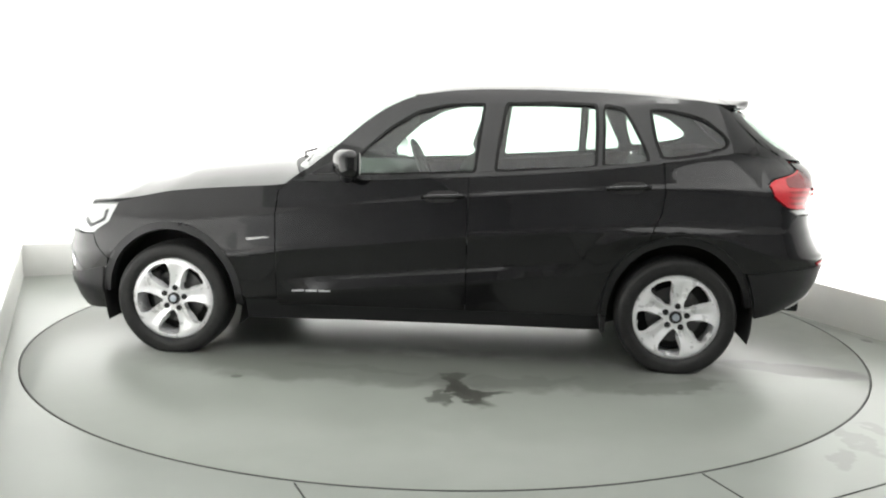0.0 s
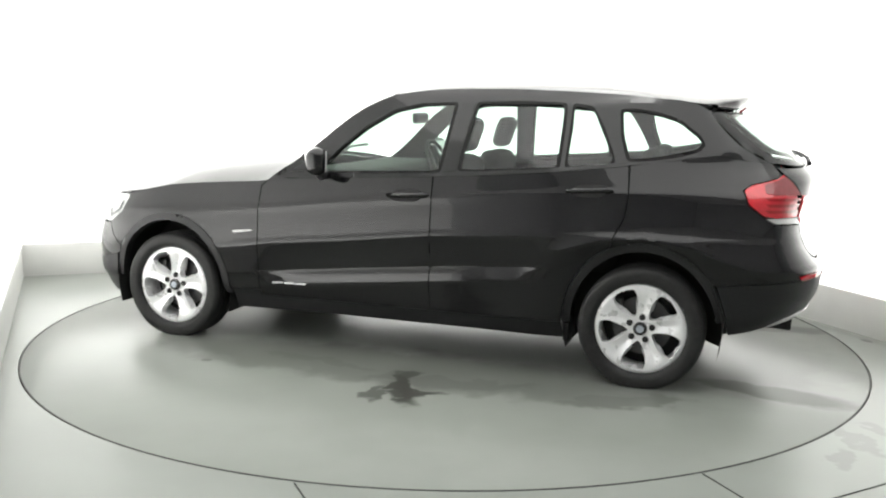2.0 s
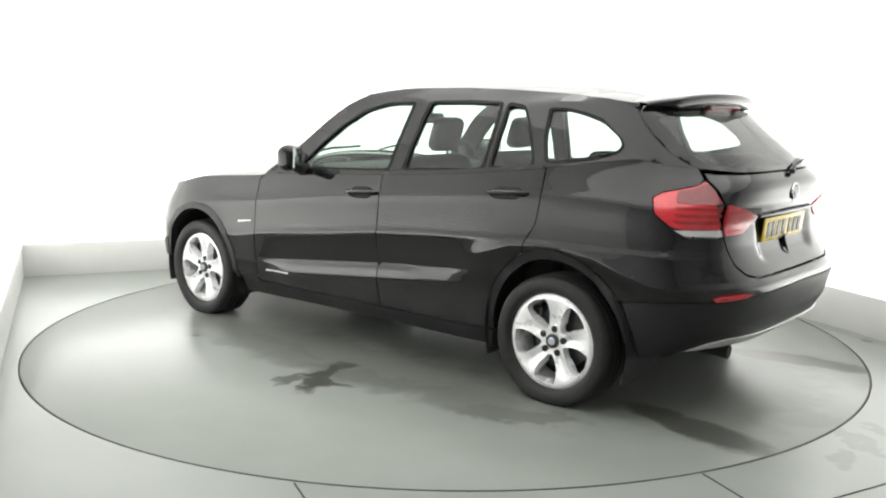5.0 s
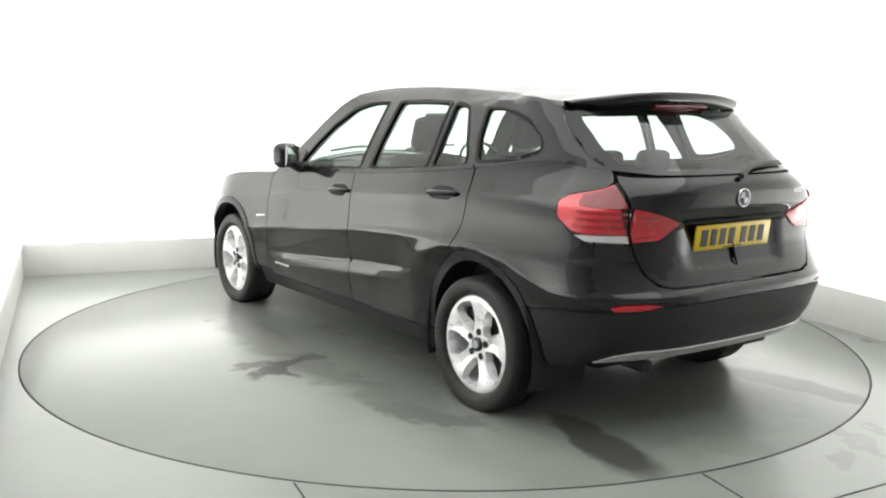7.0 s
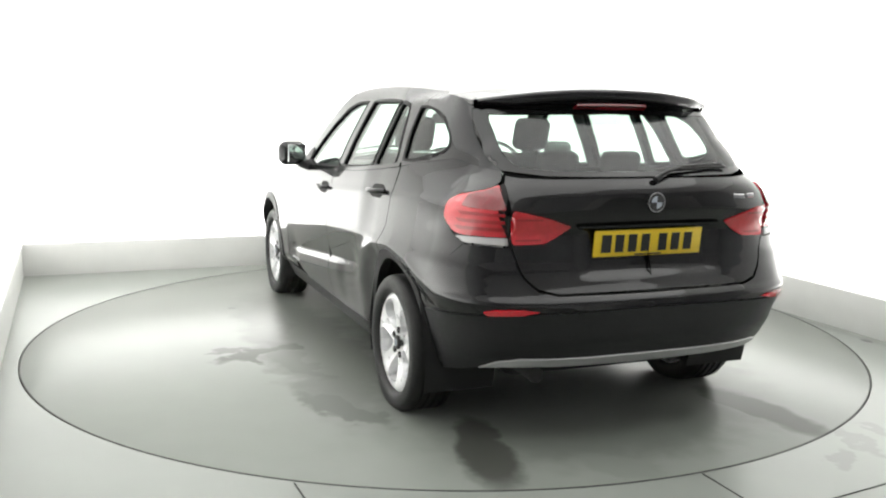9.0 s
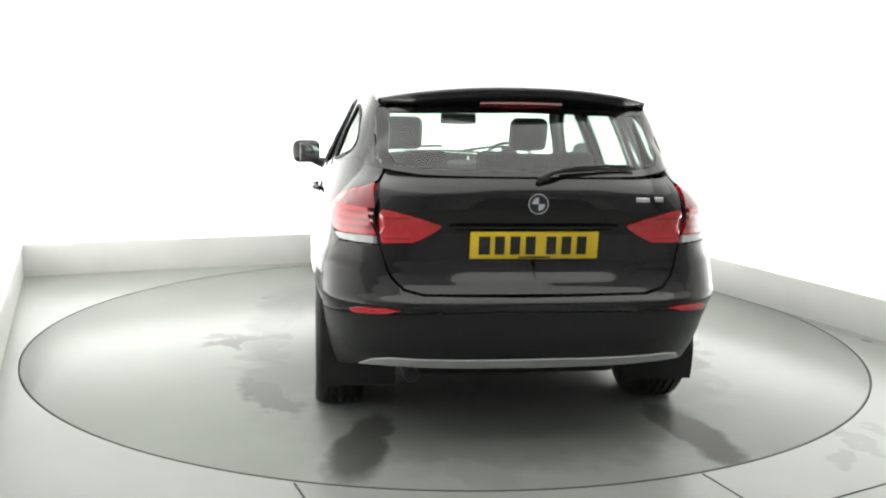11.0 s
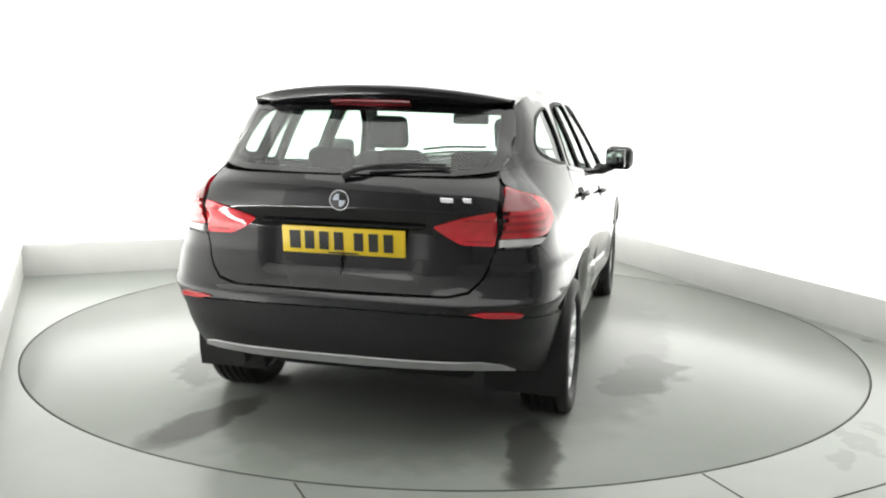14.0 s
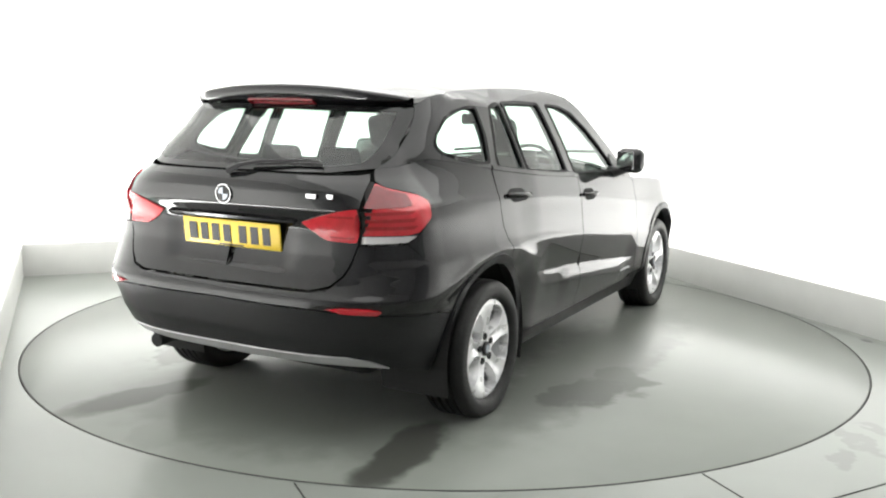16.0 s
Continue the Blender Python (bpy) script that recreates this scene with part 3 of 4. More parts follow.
    def grow(poly, d):
        c = sum((Vector(p) for p in poly), Vector((0, 0))) / len(poly)
        return [tuple(Vector(p) + (Vector(p) - c).normalized() * d) for p in poly]

    two("pillar_trim", panel(fr, 0.045, [grow(w, 0.006) for w in wins], lift=-0.028, depth=0.012), UNDER, (car, car), "charcoal pillar lining")
    owners = (front, rear, rear, (car, car))
    for w, own in zip(wins, owners):
        two("window", panel(grow(w, 0.012), 0.05, lift=-0.008, depth=0), GLASS, own, "tinted side window")
    for w, own in zip(wins, owners):
        two("window_seal", panel(grow(w, 0.008), 0.04, [grow(w, -0.010)], lift=0.003, depth=0.008), SEAL, own)
    # black centre pillar cover and the belt strip
    two("pillar_cover", panel([(-0.312, 1.052), (-0.325, 1.20), (-0.352, 1.416), (-0.432, 1.417), (-0.404, 1.20), (-0.387, 1.062)], 0.03, lift=0.003, depth=0.006), GLOSS, (car, car))
    two("belt_strip", panel(band([(x, belt(x) + 0.006) for x in (0.55, 0.4, 0.2, 0.0, -0.2, -0.4, -0.6, -0.8, -1.0, -1.2, -1.27)], 0.02), 0.03, lift=0.004, depth=0.01), GLOSS, (car, car), "black belt strip")

    # arches, sills
    for cx in (lx, rx):
        lo, hi = (5, 182) if cx > 0 else (0, 172)
        ring = [SX(*p) for p in arc(cx, wz, R + 0.006, lo, hi, 26)] + [SX(*p) for p in arc(cx, wz, R - 0.034, hi, lo, 26)]
        two("arch_trim", panel(ring, 0.022, lift=0.005, depth=0.05), PLASTIC, (car, car), "black plastic wheel arch trim")
        v, f = [], []
        for i in range(25):
            a = radians(-18 + 216 * i / 24)
            for y in (0.52, 0.85):
                v.append((cx + (R - 0.004) * math.cos(a), y, wz + ARCH * (R - 0.004) * math.sin(a)))
        f = [(2 * i, 2 * i + 1, 2 * i + 3, 2 * i + 2) for i in range(24)]
        v.append((cx, 0.52, wz))
        f += [(2 * i, 2 * i + 2, 50) for i in range(24)]
        two("arch_liner", (v, f), UNDER, (car, car))
    two("sill", panel([(0.968, 0.205), (0.968, 0.326), (0.787, 0.326), (0.787, 0.296), (-0.97, 0.296), (-0.985, 0.21), (-0.5, 0.215), (0.3, 0.215)], 0.03, lift=0.002, depth=0.05), PLASTIC, (car, car), "black plastic sill")

    # tail
    def recess(u, z):
        y = skin(u, z).y
        return -0.016 * (1 - step01(y, 0.27, 0.38 - 0.3 * max(0, 0.80 - z))) * step01(z, 0.715, 0.755) * (1 - step01(z, 0.915, 0.94))

    tg = [RY(0, 1.122), RY(0.25, 1.122), RY(0.45, 1.120), RY(0.56, 1.122), RY(0.595, 1.128), RY(0.612, 1.098), RY(0.618, 1.00), RY(0.616, 0.862), RY(0.596, 0.80), RY(0.570, 0.735), RY(0.525, 0.693), RY(0.45, 0.675), RY(0, 0.673)]
    gate = part("tailgate", panel(tg, 0.0125, both=True, dent=recess), PAINT, car, "black tailgate")
    rw_out = [RY(0, 1.130), RY(0.25, 1.130), RY(0.45, 1.132)] + gap + [RY(0.40, 1.395), RY(0.2, 1.398), RY(0, 1.40)]
    rw_in = [RY(0, 1.150), RY(0.25, 1.150), RY(0.45, 1.154), (-2.12, 1.166), (-2.06, 1.215), (-2.02, 1.285), (-1.995, 1.345), (-1.995, 1.372), RY(0.25, 1.380), RY(0, 1.385)]
    ring = rw_out + rw_in[::-1]
    part("rear_window_surround", panel(ring, 0.025, both=True, depth=0.010), GLOSS, gate, "black printed edge of the rear window")
    part("rear_window", panel(rw_in, 0.04, both=True, lift=-0.001, depth=0), GLASS, gate, "tinted rear window")

    bu = [RY(0.620, 0.852), RY(0.604, 0.80), RY(0.578, 0.730), RY(0.530, 0.683), RY(0.45, 0.665), RY(0, 0.663), RY(0, 0.612), RY(0.45, 0.608), RY(0.60, 0.603), RY(0.74, 0.590), SX(-1.90, 0.572), SX(-1.742, 0.552)]
    bu += [SX(-1.7685, 0.620), SX(-1.8255, 0.720), SX(-1.9305, 0.80), SX(-1.986, 0.858)]
    part("rear_bumper", panel(bu, 0.013, both=True), PAINT, car, "black painted rear bumper")
    bl = [RY(0, 0.606), RY(0.45, 0.602), RY(0.60, 0.597), RY(0.74, 0.584), SX(-1.90, 0.569), SX(-1.742, 0.549), SX(-1.774, 0.45), SX(-1.790, 0.36), SX(-1.805, 0.30), SX(-1.90, 0.318), RY(0.68, 0.348), RY(0.64, 0.385), RY(0.575, 0.402), RY(0, 0.402)]
    part("lower_bumper", panel(bl, 0.024, both=True, lift=0.004, depth=0.03), PLASTIC, car, "matt black plastic lower bumper")
    sk = [RY(0, 0.404), RY(0.575, 0.404), RY(0.645, 0.386), RY(0.69, 0.345), RY(0.62, 0.358), RY(0.50, 0.364), RY(0, 0.358)]
    part("skid_plate", panel(sk, 0.022, both=True, lift=0.010, depth=0.03), SILVER, car, "satin silver skid plate")

    # tail lamps
    lo = [RY(0.628, 1.092), SX(-1.985, 1.072), SX(-1.870, 1.042), SX(-1.836, 1.019), SX(-1.861, 0.958), SX(-1.930, 0.904), SX(-1.975, 0.894), RY(0.628, 0.892)]
    lamp = two("tail_lamp", panel(rounded(lo, 0.012, 3), 0.022, lift=0.006, depth=0.02), RED, (car, car), "red tail lamp wrapped round the corner")
    lb = [RY(0.595, 1.115), SX(-1.985, 1.092), SX(-1.86, 1.060), SX(-1.81, 1.020), SX(-1.845, 0.945), SX(-1.96, 0.85), RY(0.60, 0.84)]
    two("lamp_housing", panel(lb, 0.03, lift=-0.012, depth=0), UNDER, lamp)
    lw = [SX(-1.945, 0.888), SX(-1.985, 0.866), RY(0.628, 0.860), RY(0.628, 0.888), SX(-1.98, 0.890)]
    two("reversing_lens", panel(lw, 0.02, lift=0.006, depth=0.02), WHITELENS, lamp, "clear lens strip")
    # smoked upper field, and the light bars below it
    sm = [RY(0.634, 1.084), SX(-1.985, 1.064), SX(-1.925, 1.048), SX(-1.935, 1.005), SX(-1.985, 1.000), RY(0.634, 0.998)]
    two("smoked_field", panel(rounded(sm, 0.010, 3), 0.02, lift=0.0085, depth=0.004), REDDARK, lamp, "smoked dark red upper lens field")
    for z0, z1 in ((0.917, 0.930), (0.946, 0.959), (0.975, 0.986)):
        two("lamp_bar", panel([RY(0.64, z0), SX(-1.955, z0), SX(-1.935, z1), RY(0.64, z1)], 0.02, lift=0.0085, depth=0.004), REDDEEP, lamp)
    li = [RY(0.612, 0.998), RY(0.54, 0.986), RY(0.45, 0.962), RY(0.372, 0.936), RY(0.43, 0.893), RY(0.485, 0.866), RY(0.612, 0.862)]
    inner = two("inner_tail_lamp", panel(rounded(li, 0.012, 3), 0.022, lift=0.007, depth=0.02), RED, (gate, gate), "red tail lamp on the tailgate")
    for z0, z1 in ((0.876, 0.882), (0.962, 0.968)):
        two("lamp_bar", panel([RY(0.60, z0), RY(0.50, z0 + 0.002), RY(0.50, z1 + 0.002), RY(0.60, z1)], 0.02, lift=0.0095, depth=0.004), REDDEEP, inner)
    re = [RY(0.735, 0.606), RY(0.70, 0.616), RY(0.60, 0.620), RY(0.54, 0.612), RY(0.60, 0.600), RY(0.72, 0.594)]
    two("rear_reflector", panel(re, 0.02, lift=0.010, depth=0.012), RED, (car, car), "narrow red reflector in the bumper")

    # number plate, badge and lettering in bars
    tilt = Matrix.Rotation(radians(-6), 4, "Y")
    pm = Matrix.Translation((-2.136, 0, 0.858)) @ tilt
    plate = part("number_plate", rbox(0, 0, 0, 0.010, 0.524, 0.113, 0.004, 2), YELLOW, gate, "yellow number plate")
    plate.matrix_local = pm
    for k, w in enumerate((0.055, 0.048, 0.048, 0.048, 0.048, 0.048, 0.048)):
        y = 0.205 - 0.0625 * k - (0.022 if k > 3 else 0)
        bar = part("plate_bar", rbox(-0.006, y, 0, 0.004, w * 0.82, 0.074, 0), INK, plate, smooth=False)
    part("plate_line", rbox(-0.006, 0, -0.049, 0.003, 0.13, 0.006, 0), INK, plate, smooth=False)
    bz = 1.028
    bd = part("badge", lathe([(0.0, 0.006), (0.034, 0.005), (0.040, 0.003), (0.041, -0.004)], 32), INK, gate, "round dark badge with pale quarters")
    bd.matrix_local = Matrix.Translation((tail_x(bz) - 0.002, 0, bz)) @ Matrix.Rotation(radians(90), 4, "Z")
    part("badge_ring", lathe([(0.037, 0.006), (0.041, 0.006), (0.042, 0.0), (0.036, 0.0)], 32, True), CHROME, bd)
    for q in (0, 1):
        v = [(0, 0.0085, 0)] + [(0.026 * math.cos(radians(q * 180 + a)), 0.0080, 0.026 * math.sin(radians(q * 180 + a))) for a in range(0, 91, 15)]
        v += [(p[0], 0.003, p[2]) for p in v]
        f = [(0, i, i + 1) for i in range(1, 7)] + [(i, i + 1, i + 9, i + 8) for i in range(1, 7)] + [(0, 1, 9, 8), (7, 0, 8, 15)]
        part("badge_quarter", (v, f), BADGEW, bd, smooth=False)
    for y, w in ((-0.425, 0.068), (-0.505, 0.040)):
        lm = part("model_lettering_bar", rbox(0, 0, 0, 0.006, w, 0.019, 0.002, 1), CHROME, gate, "chrome lettering bar")
        yy = abs(y)
        p = skin(*RY(yy, 1.042))
        lm.matrix_local = Matrix.Translation((p.x - 0.003, y, 1.042)) @ Matrix.Rotation(radians(-8 * 1), 4, "Z")
    part("tailgate_handle_strip", panel([RY(0, 0.940), RY(0.34, 0.938), RY(0.345, 0.930), RY(0, 0.928)], 0.03, both=True, lift=0.012, depth=0.02), GLOSS, gate, "black grip strip over the number plate")

    # rear wiper
    def tube(pts, r, n=8):
        v, f = [], []
        for i, p in enumerate(pts):
            d = (Vector(pts[min(i + 1, len(pts) - 1)]) - Vector(pts[max(i - 1, 0)])).normalized()
            up = Vector((0, 0, 1)) if abs(d.z) < 0.9 else Vector((1, 0, 0))
            a = d.cross(up).normalized()
            b = d.cross(a)
            rr = r[i] if isinstance(r, (list, tuple)) else r
            v += [tuple(Vector(p) + (a * math.cos(2 * math.pi * k / n) + b * math.sin(2 * math.pi * k / n)) * rr) for k in range(n)]
        for i in range(len(pts) - 1):
            f += [(i * n + k, i * n + (k + 1) % n, (i + 1) * n + (k + 1) % n, (i + 1) * n + k) for k in range(n)]
        f += [tuple(range(n)), tuple(range((len(pts) - 1) * n, len(pts) * n))[::-1]]
        return v, f

    def on_tail(y, z, lift):
        u = RY(abs(y), z)
        p = skin(*u) + normal(*u) * lift
        return (p.x, math.copysign(p.y, y), p.z) if y else (p.x, 0, p.z)

    arm = [on_tail(y, z, l) for y, z, l in ((-0.005, 1.110, 0.014), (-0.06, 1.128, 0.028), (-0.15, 1.148, 0.024), (-0.28, 1.158, 0.020), (-0.40, 1.160, 0.018))]
    wp = part("rear_wiper", tube(arm, [0.015, 0.010, 0.008, 0.006, 0.005]), PLASTIC, gate, "black rear wiper resting on the glass")
    part("wiper_blade", tube([on_tail(y, z, 0.012) for y, z in ((-0.10, 1.142), (-0.25, 1.150), (-0.42, 1.152))], 0.006), RUBBER, wp)

    # roof and spoiler
    def roof_at(a, b):
        s = 2 * b - 1
        x0, x1 = 0.055 + 0.07 * (1 - s * s), -1.655 - 0.03 * (1 - s * s)
        x = x0 + (x1 - x0) * a
        zr = rail(min(x, 0.03 + 0.02 * (1 - abs(s))))
        return (x, s * half(x, zr), zr + 0.052 * (1 - abs(s) ** 2.3))

    part("roof", thick(sheet(roof_at, 40, 24, True), 0.02), PAINT, car, "black roof panel")
    part("headlining", sheet(lambda a, b: (lambda p: (p[0], p[1] * 0.93, p[2] - 0.035))(roof_at(0.04 + 0.92 * a, b)), 16, 10), LINING, car, "pale grey headlining")

    def roof_z(x, s):
        return rail(max(x, -1.69)) + 0.052 * (1 - abs(s) ** 2.3)

    def tip_x(s):
        return -1.835 + 0.10 * s * s + 0.05 * step01(abs(s), 0.75, 1)

    def spoil(a, b):
        s = 2 * b - 1
        y = s * 0.590
        tip, z = tip_x(s), roof_z(-1.69, s) + 0.006
        e = 1 - 0.75 * step01(abs(s), 0.7, 1)
        under = skin(*RY(min(abs(y), 0.55), 1.392))
        sec = [(-1.585, roof_z(-1.585, s) - 0.006), (-1.60, roof_z(-1.60, s) + 0.002), (-1.65, roof_z(-1.65, s) + 0.005), (tip + 0.025, z + 0.001), (tip + 0.006, z - 0.002), (tip, z - 0.010), (tip + 0.003, z - 0.010 - 0.030 * e), (tip + 0.016, z - 0.014 - 0.042 * e),
               (under.x + 0.03, 1.402), (under.x + 0.05, 1.385)]
        x, zz = sec[round(a * (len(sec) - 1))]
        return (x, y, zz)

    sp = part("roof_spoiler", sheet(spoil, 9, 44, True), PAINT, car, "black roof spoiler", angle=50)

    def brake(a, b):
        s = (2 * b - 1) * 0.30
        tip, z = tip_x(s) + 0.022, roof_z(-1.69, s) - 0.052
        return (tip - 0.004 + 0.036 * a, s * 0.59, z - 0.003 - 0.019 * a)

    part("high_brake_lamp", thick(sheet(brake, 2, 12, False), 0.01), REDDARK, sp, "dark red high brake lamp")

    # windscreen and bonnet
    edge = [(0.62, 1.045), (0.53, 1.115), (0.46, 1.180), (0.40, 1.238), (0.33, 1.300), (0.27, 1.344), (0.21, 1.382), (0.12, 1.424), (0.055, 1.448)]

    def screen(a, b):
        s = 2 * b - 1
        q = a * (len(edge) - 1)
        i = min(int(q), len(edge) - 2)
        x, z = (edge[i][k] + (edge[i + 1][k] - edge[i][k]) * (q - i) for k in (0, 1))
        t = a
        return (x + (0.20 - 0.13 * t) * (1 - s * s), s * (half(x, z) - 0.004), z + 0.052 * t * (1 - abs(s) ** 2.3))

    part("windscreen", sheet(screen, 24, 20, False), GLASS, car, "tinted windscreen")

    def shut(x):
        return lin(x, (0.61, 0.985), (0.8, 0.957), (1.0, 0.944), (1.2, 0.930), (1.39, 0.911), (1.6, 0.868), (1.8, 0.846), (1.95, 0.834), (2.06, 0.82))

    def bonnet(a, b):
        s = 2 * b - 1
        x = (0.63 + 0.20 * (1 - s * s)) * (1 - a) + 2.045 * a
        z = shut(x)
        u = SX(x, z)
        return (x, s * (skin(*u).y - 0.004), z + 0.112 * min(1, (2.05 - x) / 0.40) * (1 - s * s))

    part("bonnet", thick(sheet(bonnet, 36, 24, False), 0.02), PAINT, car, "black bonnet")
    part("cowl", sheet(lambda a, b: (lambda s: (0.60 + 0.21 * (1 - s * s) + 0.06 * (a - 0.5), s * 0.80, 0.985 + 0.085 * (1 - s * s) + 0.02 * (1 - a)))(2 * b - 1), 3, 20, False), PLASTIC, car)
    for y in (0.45, -0.15):
        part("front_wiper", tube([(0.72, y, 1.09), (0.77, y - 0.2, 1.11), (0.76, y - 0.45, 1.115)], 0.009), PLASTIC, car, "black front wiper")

    # nose
    fb = [SX(1.757, 0.524), SX(1.836, 0.606), SX(1.853, 0.656), SX(1.94, 0.647), FY(0.55, 0.652), FY(0.40, 0.67), FY(0.37, 0.80), FY(0, 0.812), FY(0, 0.20), FY(0.5, 0.20), SX(1.95, 0.205), SX(1.80, 0.225), SX(1.793, 0.33)]
    part("front_bumper", panel(fb, 0.035, both=True), PAINT, car, "black front bumper")
    fl = [SX(1.785, 0.475), SX(1.80, 0.222), SX(1.95, 0.202), FY(0.5, 0.198), FY(0, 0.198), FY(0, 0.36), FY(0.6, 0.40), SX(1.95, 0.43)]
    part("front_lip", panel(fl, 0.035, both=True, lift=0.006, depth=0.02), PLASTIC, car, "matt black plastic front apron")
    hl = [SX(1.696, 0.838), SX(1.748, 0.737), SX(1.855, 0.664), SX(1.94, 0.655), FY(0.55, 0.66), FY(0.41, 0.68), FY(0.39, 0.79), FY(0.60, 0.80), SX(1.85, 0.822)]
    bowl = two("headlamp", panel(hl, 0.03, lift=-0.022, depth=0), WHITELENS, (car, car), "clear headlamp with a bright bowl")
    two("lens", panel(hl, 0.03, lift=0.001, depth=0.02), LENS, bowl)
    two("lamp_rim", panel(band([SX(1.79, 0.795), SX(1.80, 0.74), SX(1.90, 0.70), SX(1.96, 0.735)], 0.02), 0.02, lift=-0.016, depth=0.005), PLASTIC, bowl)

    # handles, indicator, lettering
    for own, x0, z0 in ((front, -0.12, 0.925), (rear, -1.10, 0.995)):
        bowl = rounded([(x0 + 0.105, z0 - 0.024), (x0 + 0.07, z0 + 0.024), (x0 - 0.06, z0 + 0.030), (x0 - 0.105, z0 + 0.006), (x0 - 0.06, z0 - 0.036), (x0 + 0.06, z0 - 0.038)], 0.03)
        two("handle_bowl", panel(bowl, 0.02, lift=0.002, depth=0.004), UNDER, own)
        pts = []
        for k in range(9):
            t = k / 8
            p = skin(x0 + 0.115 - 0.23 * t, z0 - 0.006 + 0.010 * t)
            pts.append((p.x, p.y + 0.008 + 0.030 * math.sin(math.pi * t) ** 0.6, p.z))
        two("handle", tube(pts, [0.009, 0.012, 0.013, 0.013, 0.013, 0.013, 0.013, 0.013, 0.010], 10), PAINT, own, "black door handle")
    two("side_indicator", panel([(0.955, 0.668), (0.83, 0.680), (0.825, 0.672), (0.945, 0.655)], 0.02, lift=0.004, depth=0.006), WHITELENS, (car, car), "pale side indicator lens")
    for k in range(3):
        x0 = 0.70 - 0.075 * k
        two("door_lettering_bar", panel([(x0, 0.376 + 0.002 * k), (x0 - 0.065, 0.379 + 0.002 * k), (x0 - 0.065, 0.388 + 0.002 * k), (x0, 0.385 + 0.002 * k)], 0.02, lift=0.003, depth=0.004), SILVER, front, "small silver lettering bar")

    # door mirrors
    def mirror_shell():
        bm = rbox(0, 0, 0, 0.110, 0.190, 0.150, 0.045, 5)
        for v in bm.verts:
            k = max(0, v.co.x / 0.06)
            v.co.y *= 1 - 0.18 * k
            v.co.z *= 1 - 0.22 * k
        return bm

    for s in (1, -1):
        m = part("door_mirror", mirror_shell(), PAINT, car, "black door mirror")
        m.matrix_local = Matrix.Translation((0.385, s * 0.948, 1.090)) @ Matrix.Rotation(radians(31 * s), 4, "Z")
        part("mirror_glass", rbox(-0.053, 0, 0, 0.008, 0.145, 0.110, 0.003, 2), CHROME, m, "silvered mirror glass")
        ft = part("mirror_foot", tube([(0.40, s * 0.80, 1.005), (0.40, s * 0.86, 1.02), (0.395, s * 0.91, 1.04)], [0.045, 0.030, 0.028], 12), PLASTIC, car, "black mirror foot")
        part("mirror_triangle", (lambda gg: gg if s > 0 else mirrored(gg))(panel([(0.60, 1.02), (0.42, 1.03), (0.40, 1.10), (0.44, 1.12)], 0.03, lift=0.006, depth=0.01)), PLASTIC, car)

    # underside, exhaust
    part("underbody", rbox(0.04, 0, 0.34, 3.70, 0.96, 0.24, 0.04), UNDER, car, "dark underbody")
    part("floor_pan", rbox(0.0, 0, 0.36, 1.88, 1.60, 0.22, 0.04), UNDER, car)
    part("rear_well", rbox(-1.86, 0, 0.48, 0.34, 0.96, 0.16, 0.04), UNDER, car)
    part("exhaust_pipe", tube([(-1.80, 0.50, 0.330), (-2.0, 0.49, 0.325), (-2.105, 0.485, 0.318)], 0.032, 14), UNDER, car, "dark steel exhaust pipe")
    for y in (0.70, -0.70):
        part("mud_flap", rbox(-1.0, y * 1.04, 0.245, 0.03, 0.20, 0.09, 0.008), RUBBER, car)

    # cabin
    part("dashboard", rbox(0.42, 0, 0.90, 0.50, 1.40, 0.26, 0.09, 4), DASH, car, "charcoal dashboard")
    part("parcel_floor", rbox(-1.62, 0, 0.82, 0.62, 1.12, 0.12, 0.03), DASH, car)
    st = lathe([(0.178, -0.014), (0.190, -0.010), (0.194, 0.0), (0.190, 0.010), (0.178, 0.014), (0.172, 0.0)], 36, True)
    sw = part("steering_wheel", st, DASH, car, "black steering wheel")
    sw.matrix_local = Matrix.Translation((0.12, -0.36, 1.00)) @ Matrix.Rotation(radians(-65), 4, "Y") @ Matrix.Rotation(radians(90), 4, "X")
    part("steering_boss", rbox(0, 0, 0, 0.30, 0.03, 0.10, 0.014), DASH, sw)
    im = part("interior_mirror", rbox(0.14, -0.02, 1.318, 0.03, 0.23, 0.066, 0.016), DASH, car, "black interior mirror")
    for y in (0.375, -0.375):
        lean = Matrix.Rotation(radians(-18), 4, "Y")
        seat = part("front_seat", rbox(0.06, y, 0.62, 0.52, 0.50, 0.18, 0.06, 4), CLOTH, car, "dark grey cloth front seat")
        part("backrest", rbox(-0.21, y, 0.86, 0.16, 0.46, 0.54, 0.07, 4, lean), CLOTH, seat)
        part("headrest", rbox(-0.315, y, 1.238, 0.09, 0.23, 0.20, 0.045, 4, lean), CLOTH, seat)
    bench = part("rear_seat", rbox(-0.98, 0, 0.62, 0.48, 1.26, 0.18, 0.06, 4), CLOTH, car, "dark grey cloth rear bench")
    part("backrest", rbox(-1.24, 0, 0.86, 0.15, 1.24, 0.50, 0.06, 4, Matrix.Rotation(radians(-18), 4, "Y")), CLOTH, bench)
    for y in (0.36, 0.0, -0.36):
        part("headrest", rbox(-1.335, y, 1.135, 0.08, 0.22, 0.11, 0.035, 4, Matrix.Rotation(radians(-15), 4, "Y")), CLOTH, bench)

    for x in (lx, rx):
        for side in (1, -1):
            wheel_parts(car, x, 0.868, side)
    return car


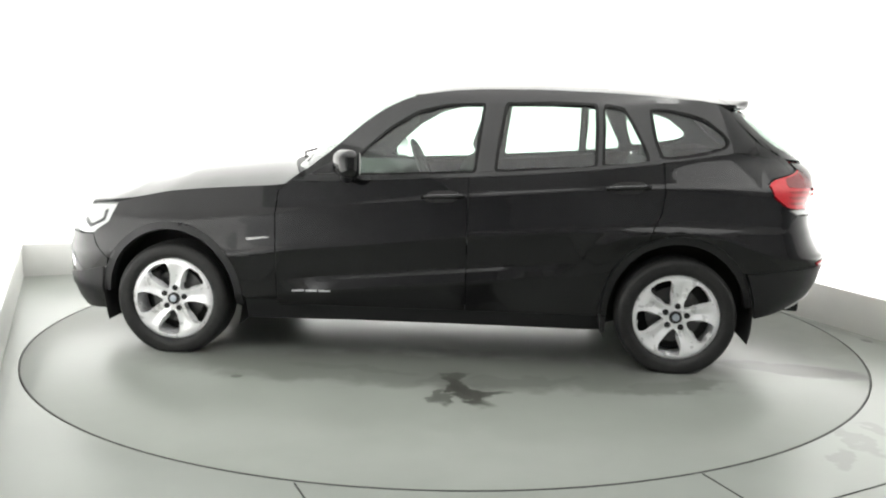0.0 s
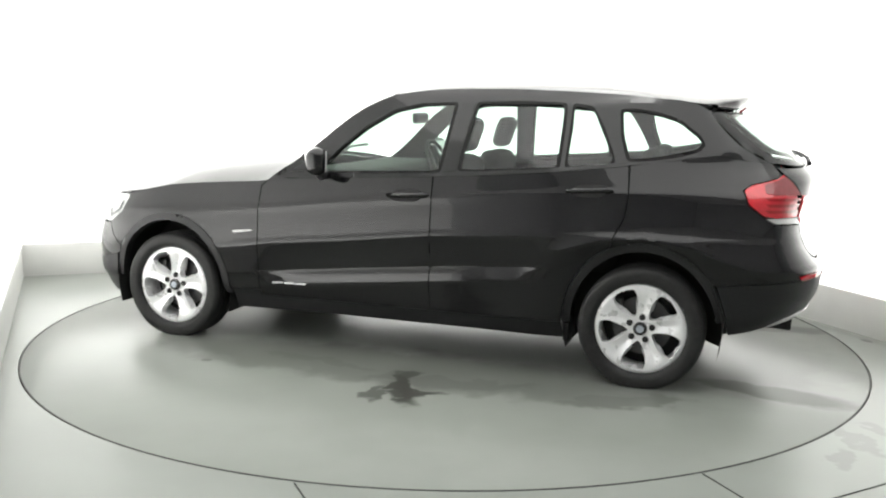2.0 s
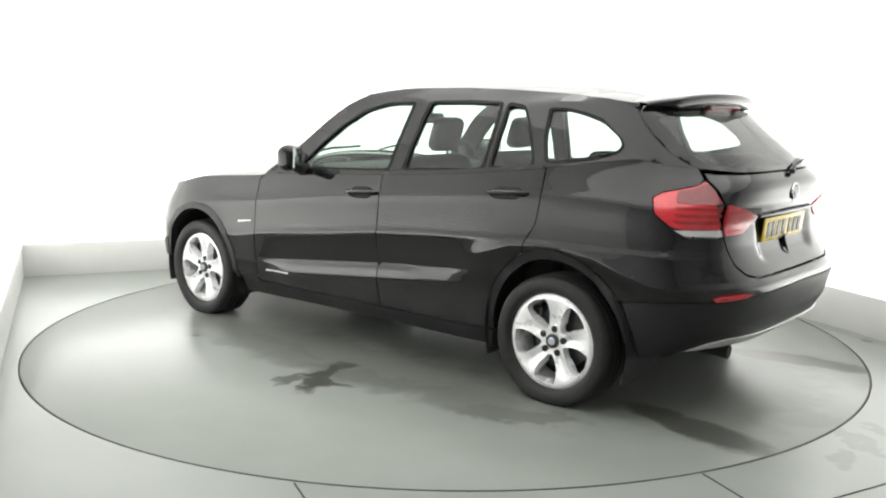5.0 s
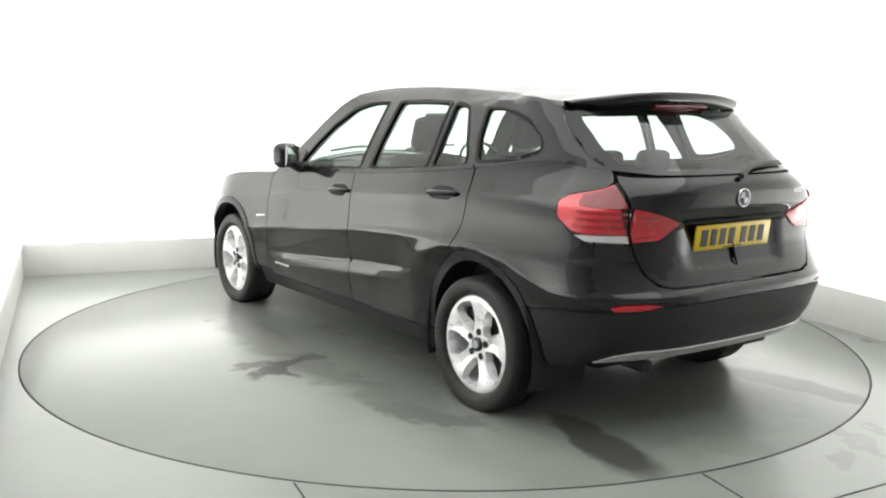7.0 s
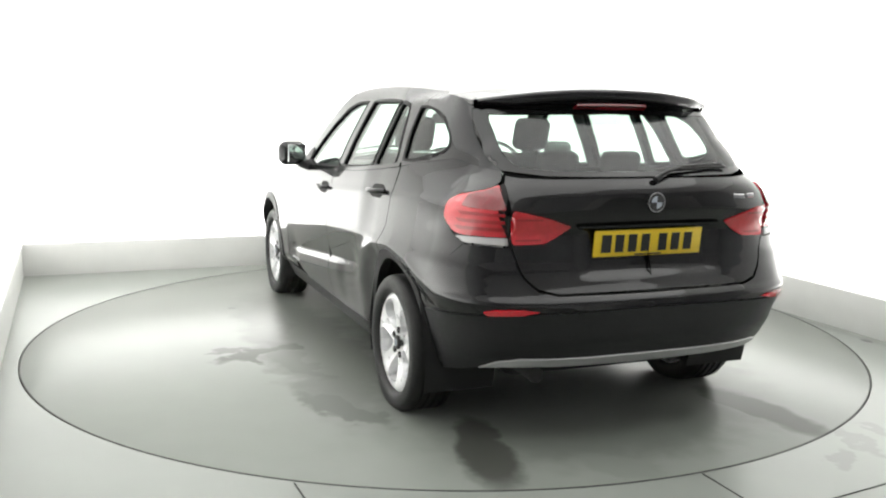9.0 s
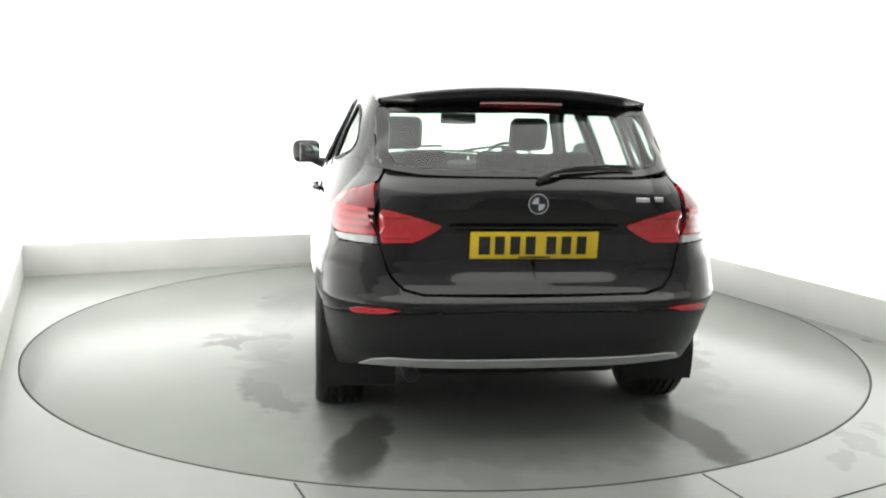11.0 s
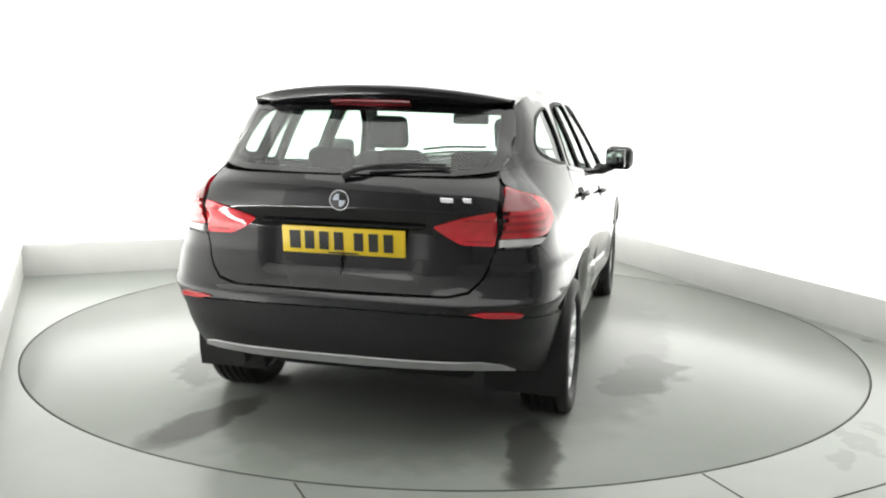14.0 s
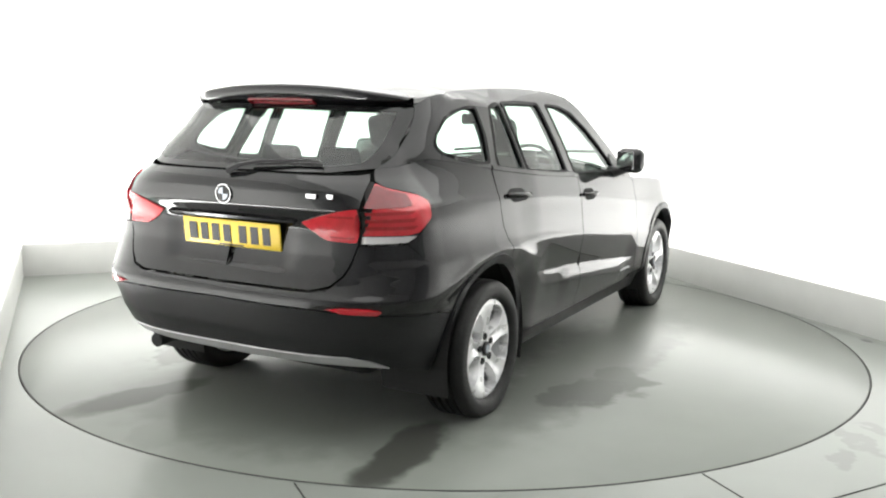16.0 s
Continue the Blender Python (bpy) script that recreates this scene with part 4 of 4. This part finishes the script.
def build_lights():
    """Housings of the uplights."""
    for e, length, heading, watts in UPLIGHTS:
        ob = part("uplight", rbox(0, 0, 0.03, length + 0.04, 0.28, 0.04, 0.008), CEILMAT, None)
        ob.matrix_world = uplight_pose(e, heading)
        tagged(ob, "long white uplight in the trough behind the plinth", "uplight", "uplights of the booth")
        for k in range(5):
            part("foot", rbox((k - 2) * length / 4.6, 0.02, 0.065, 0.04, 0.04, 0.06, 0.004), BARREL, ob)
    ob = part("ceiling_light", rbox(-0.03, -1.6, CEILING - 0.04, 4.3, 4.9, 0.08, 0.01), CEILMAT, None)
    ob.matrix_world = BOOTH
    tagged(ob, "wide white light panel under the ceiling", "ceiling light")


def turn(t):
    """The turntable's angle, in radians."""
    return 3.0673 - 0.1234 * t - 0.0002 * (t - 8) ** 2


build_setting()
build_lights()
TABLE = build_turntable()
CAR = build_car()


def motions():
    times = [0.5 * i for i in range(33)]
    walk(TABLE, [(t, Matrix.Rotation(turn(t), 4, "Z")) for t in times])
    walk(CAR, [(t, Matrix.Rotation(turn(t), 4, "Z") @ Matrix.Translation((*OFF, 0.0))) for t in times])


motions()
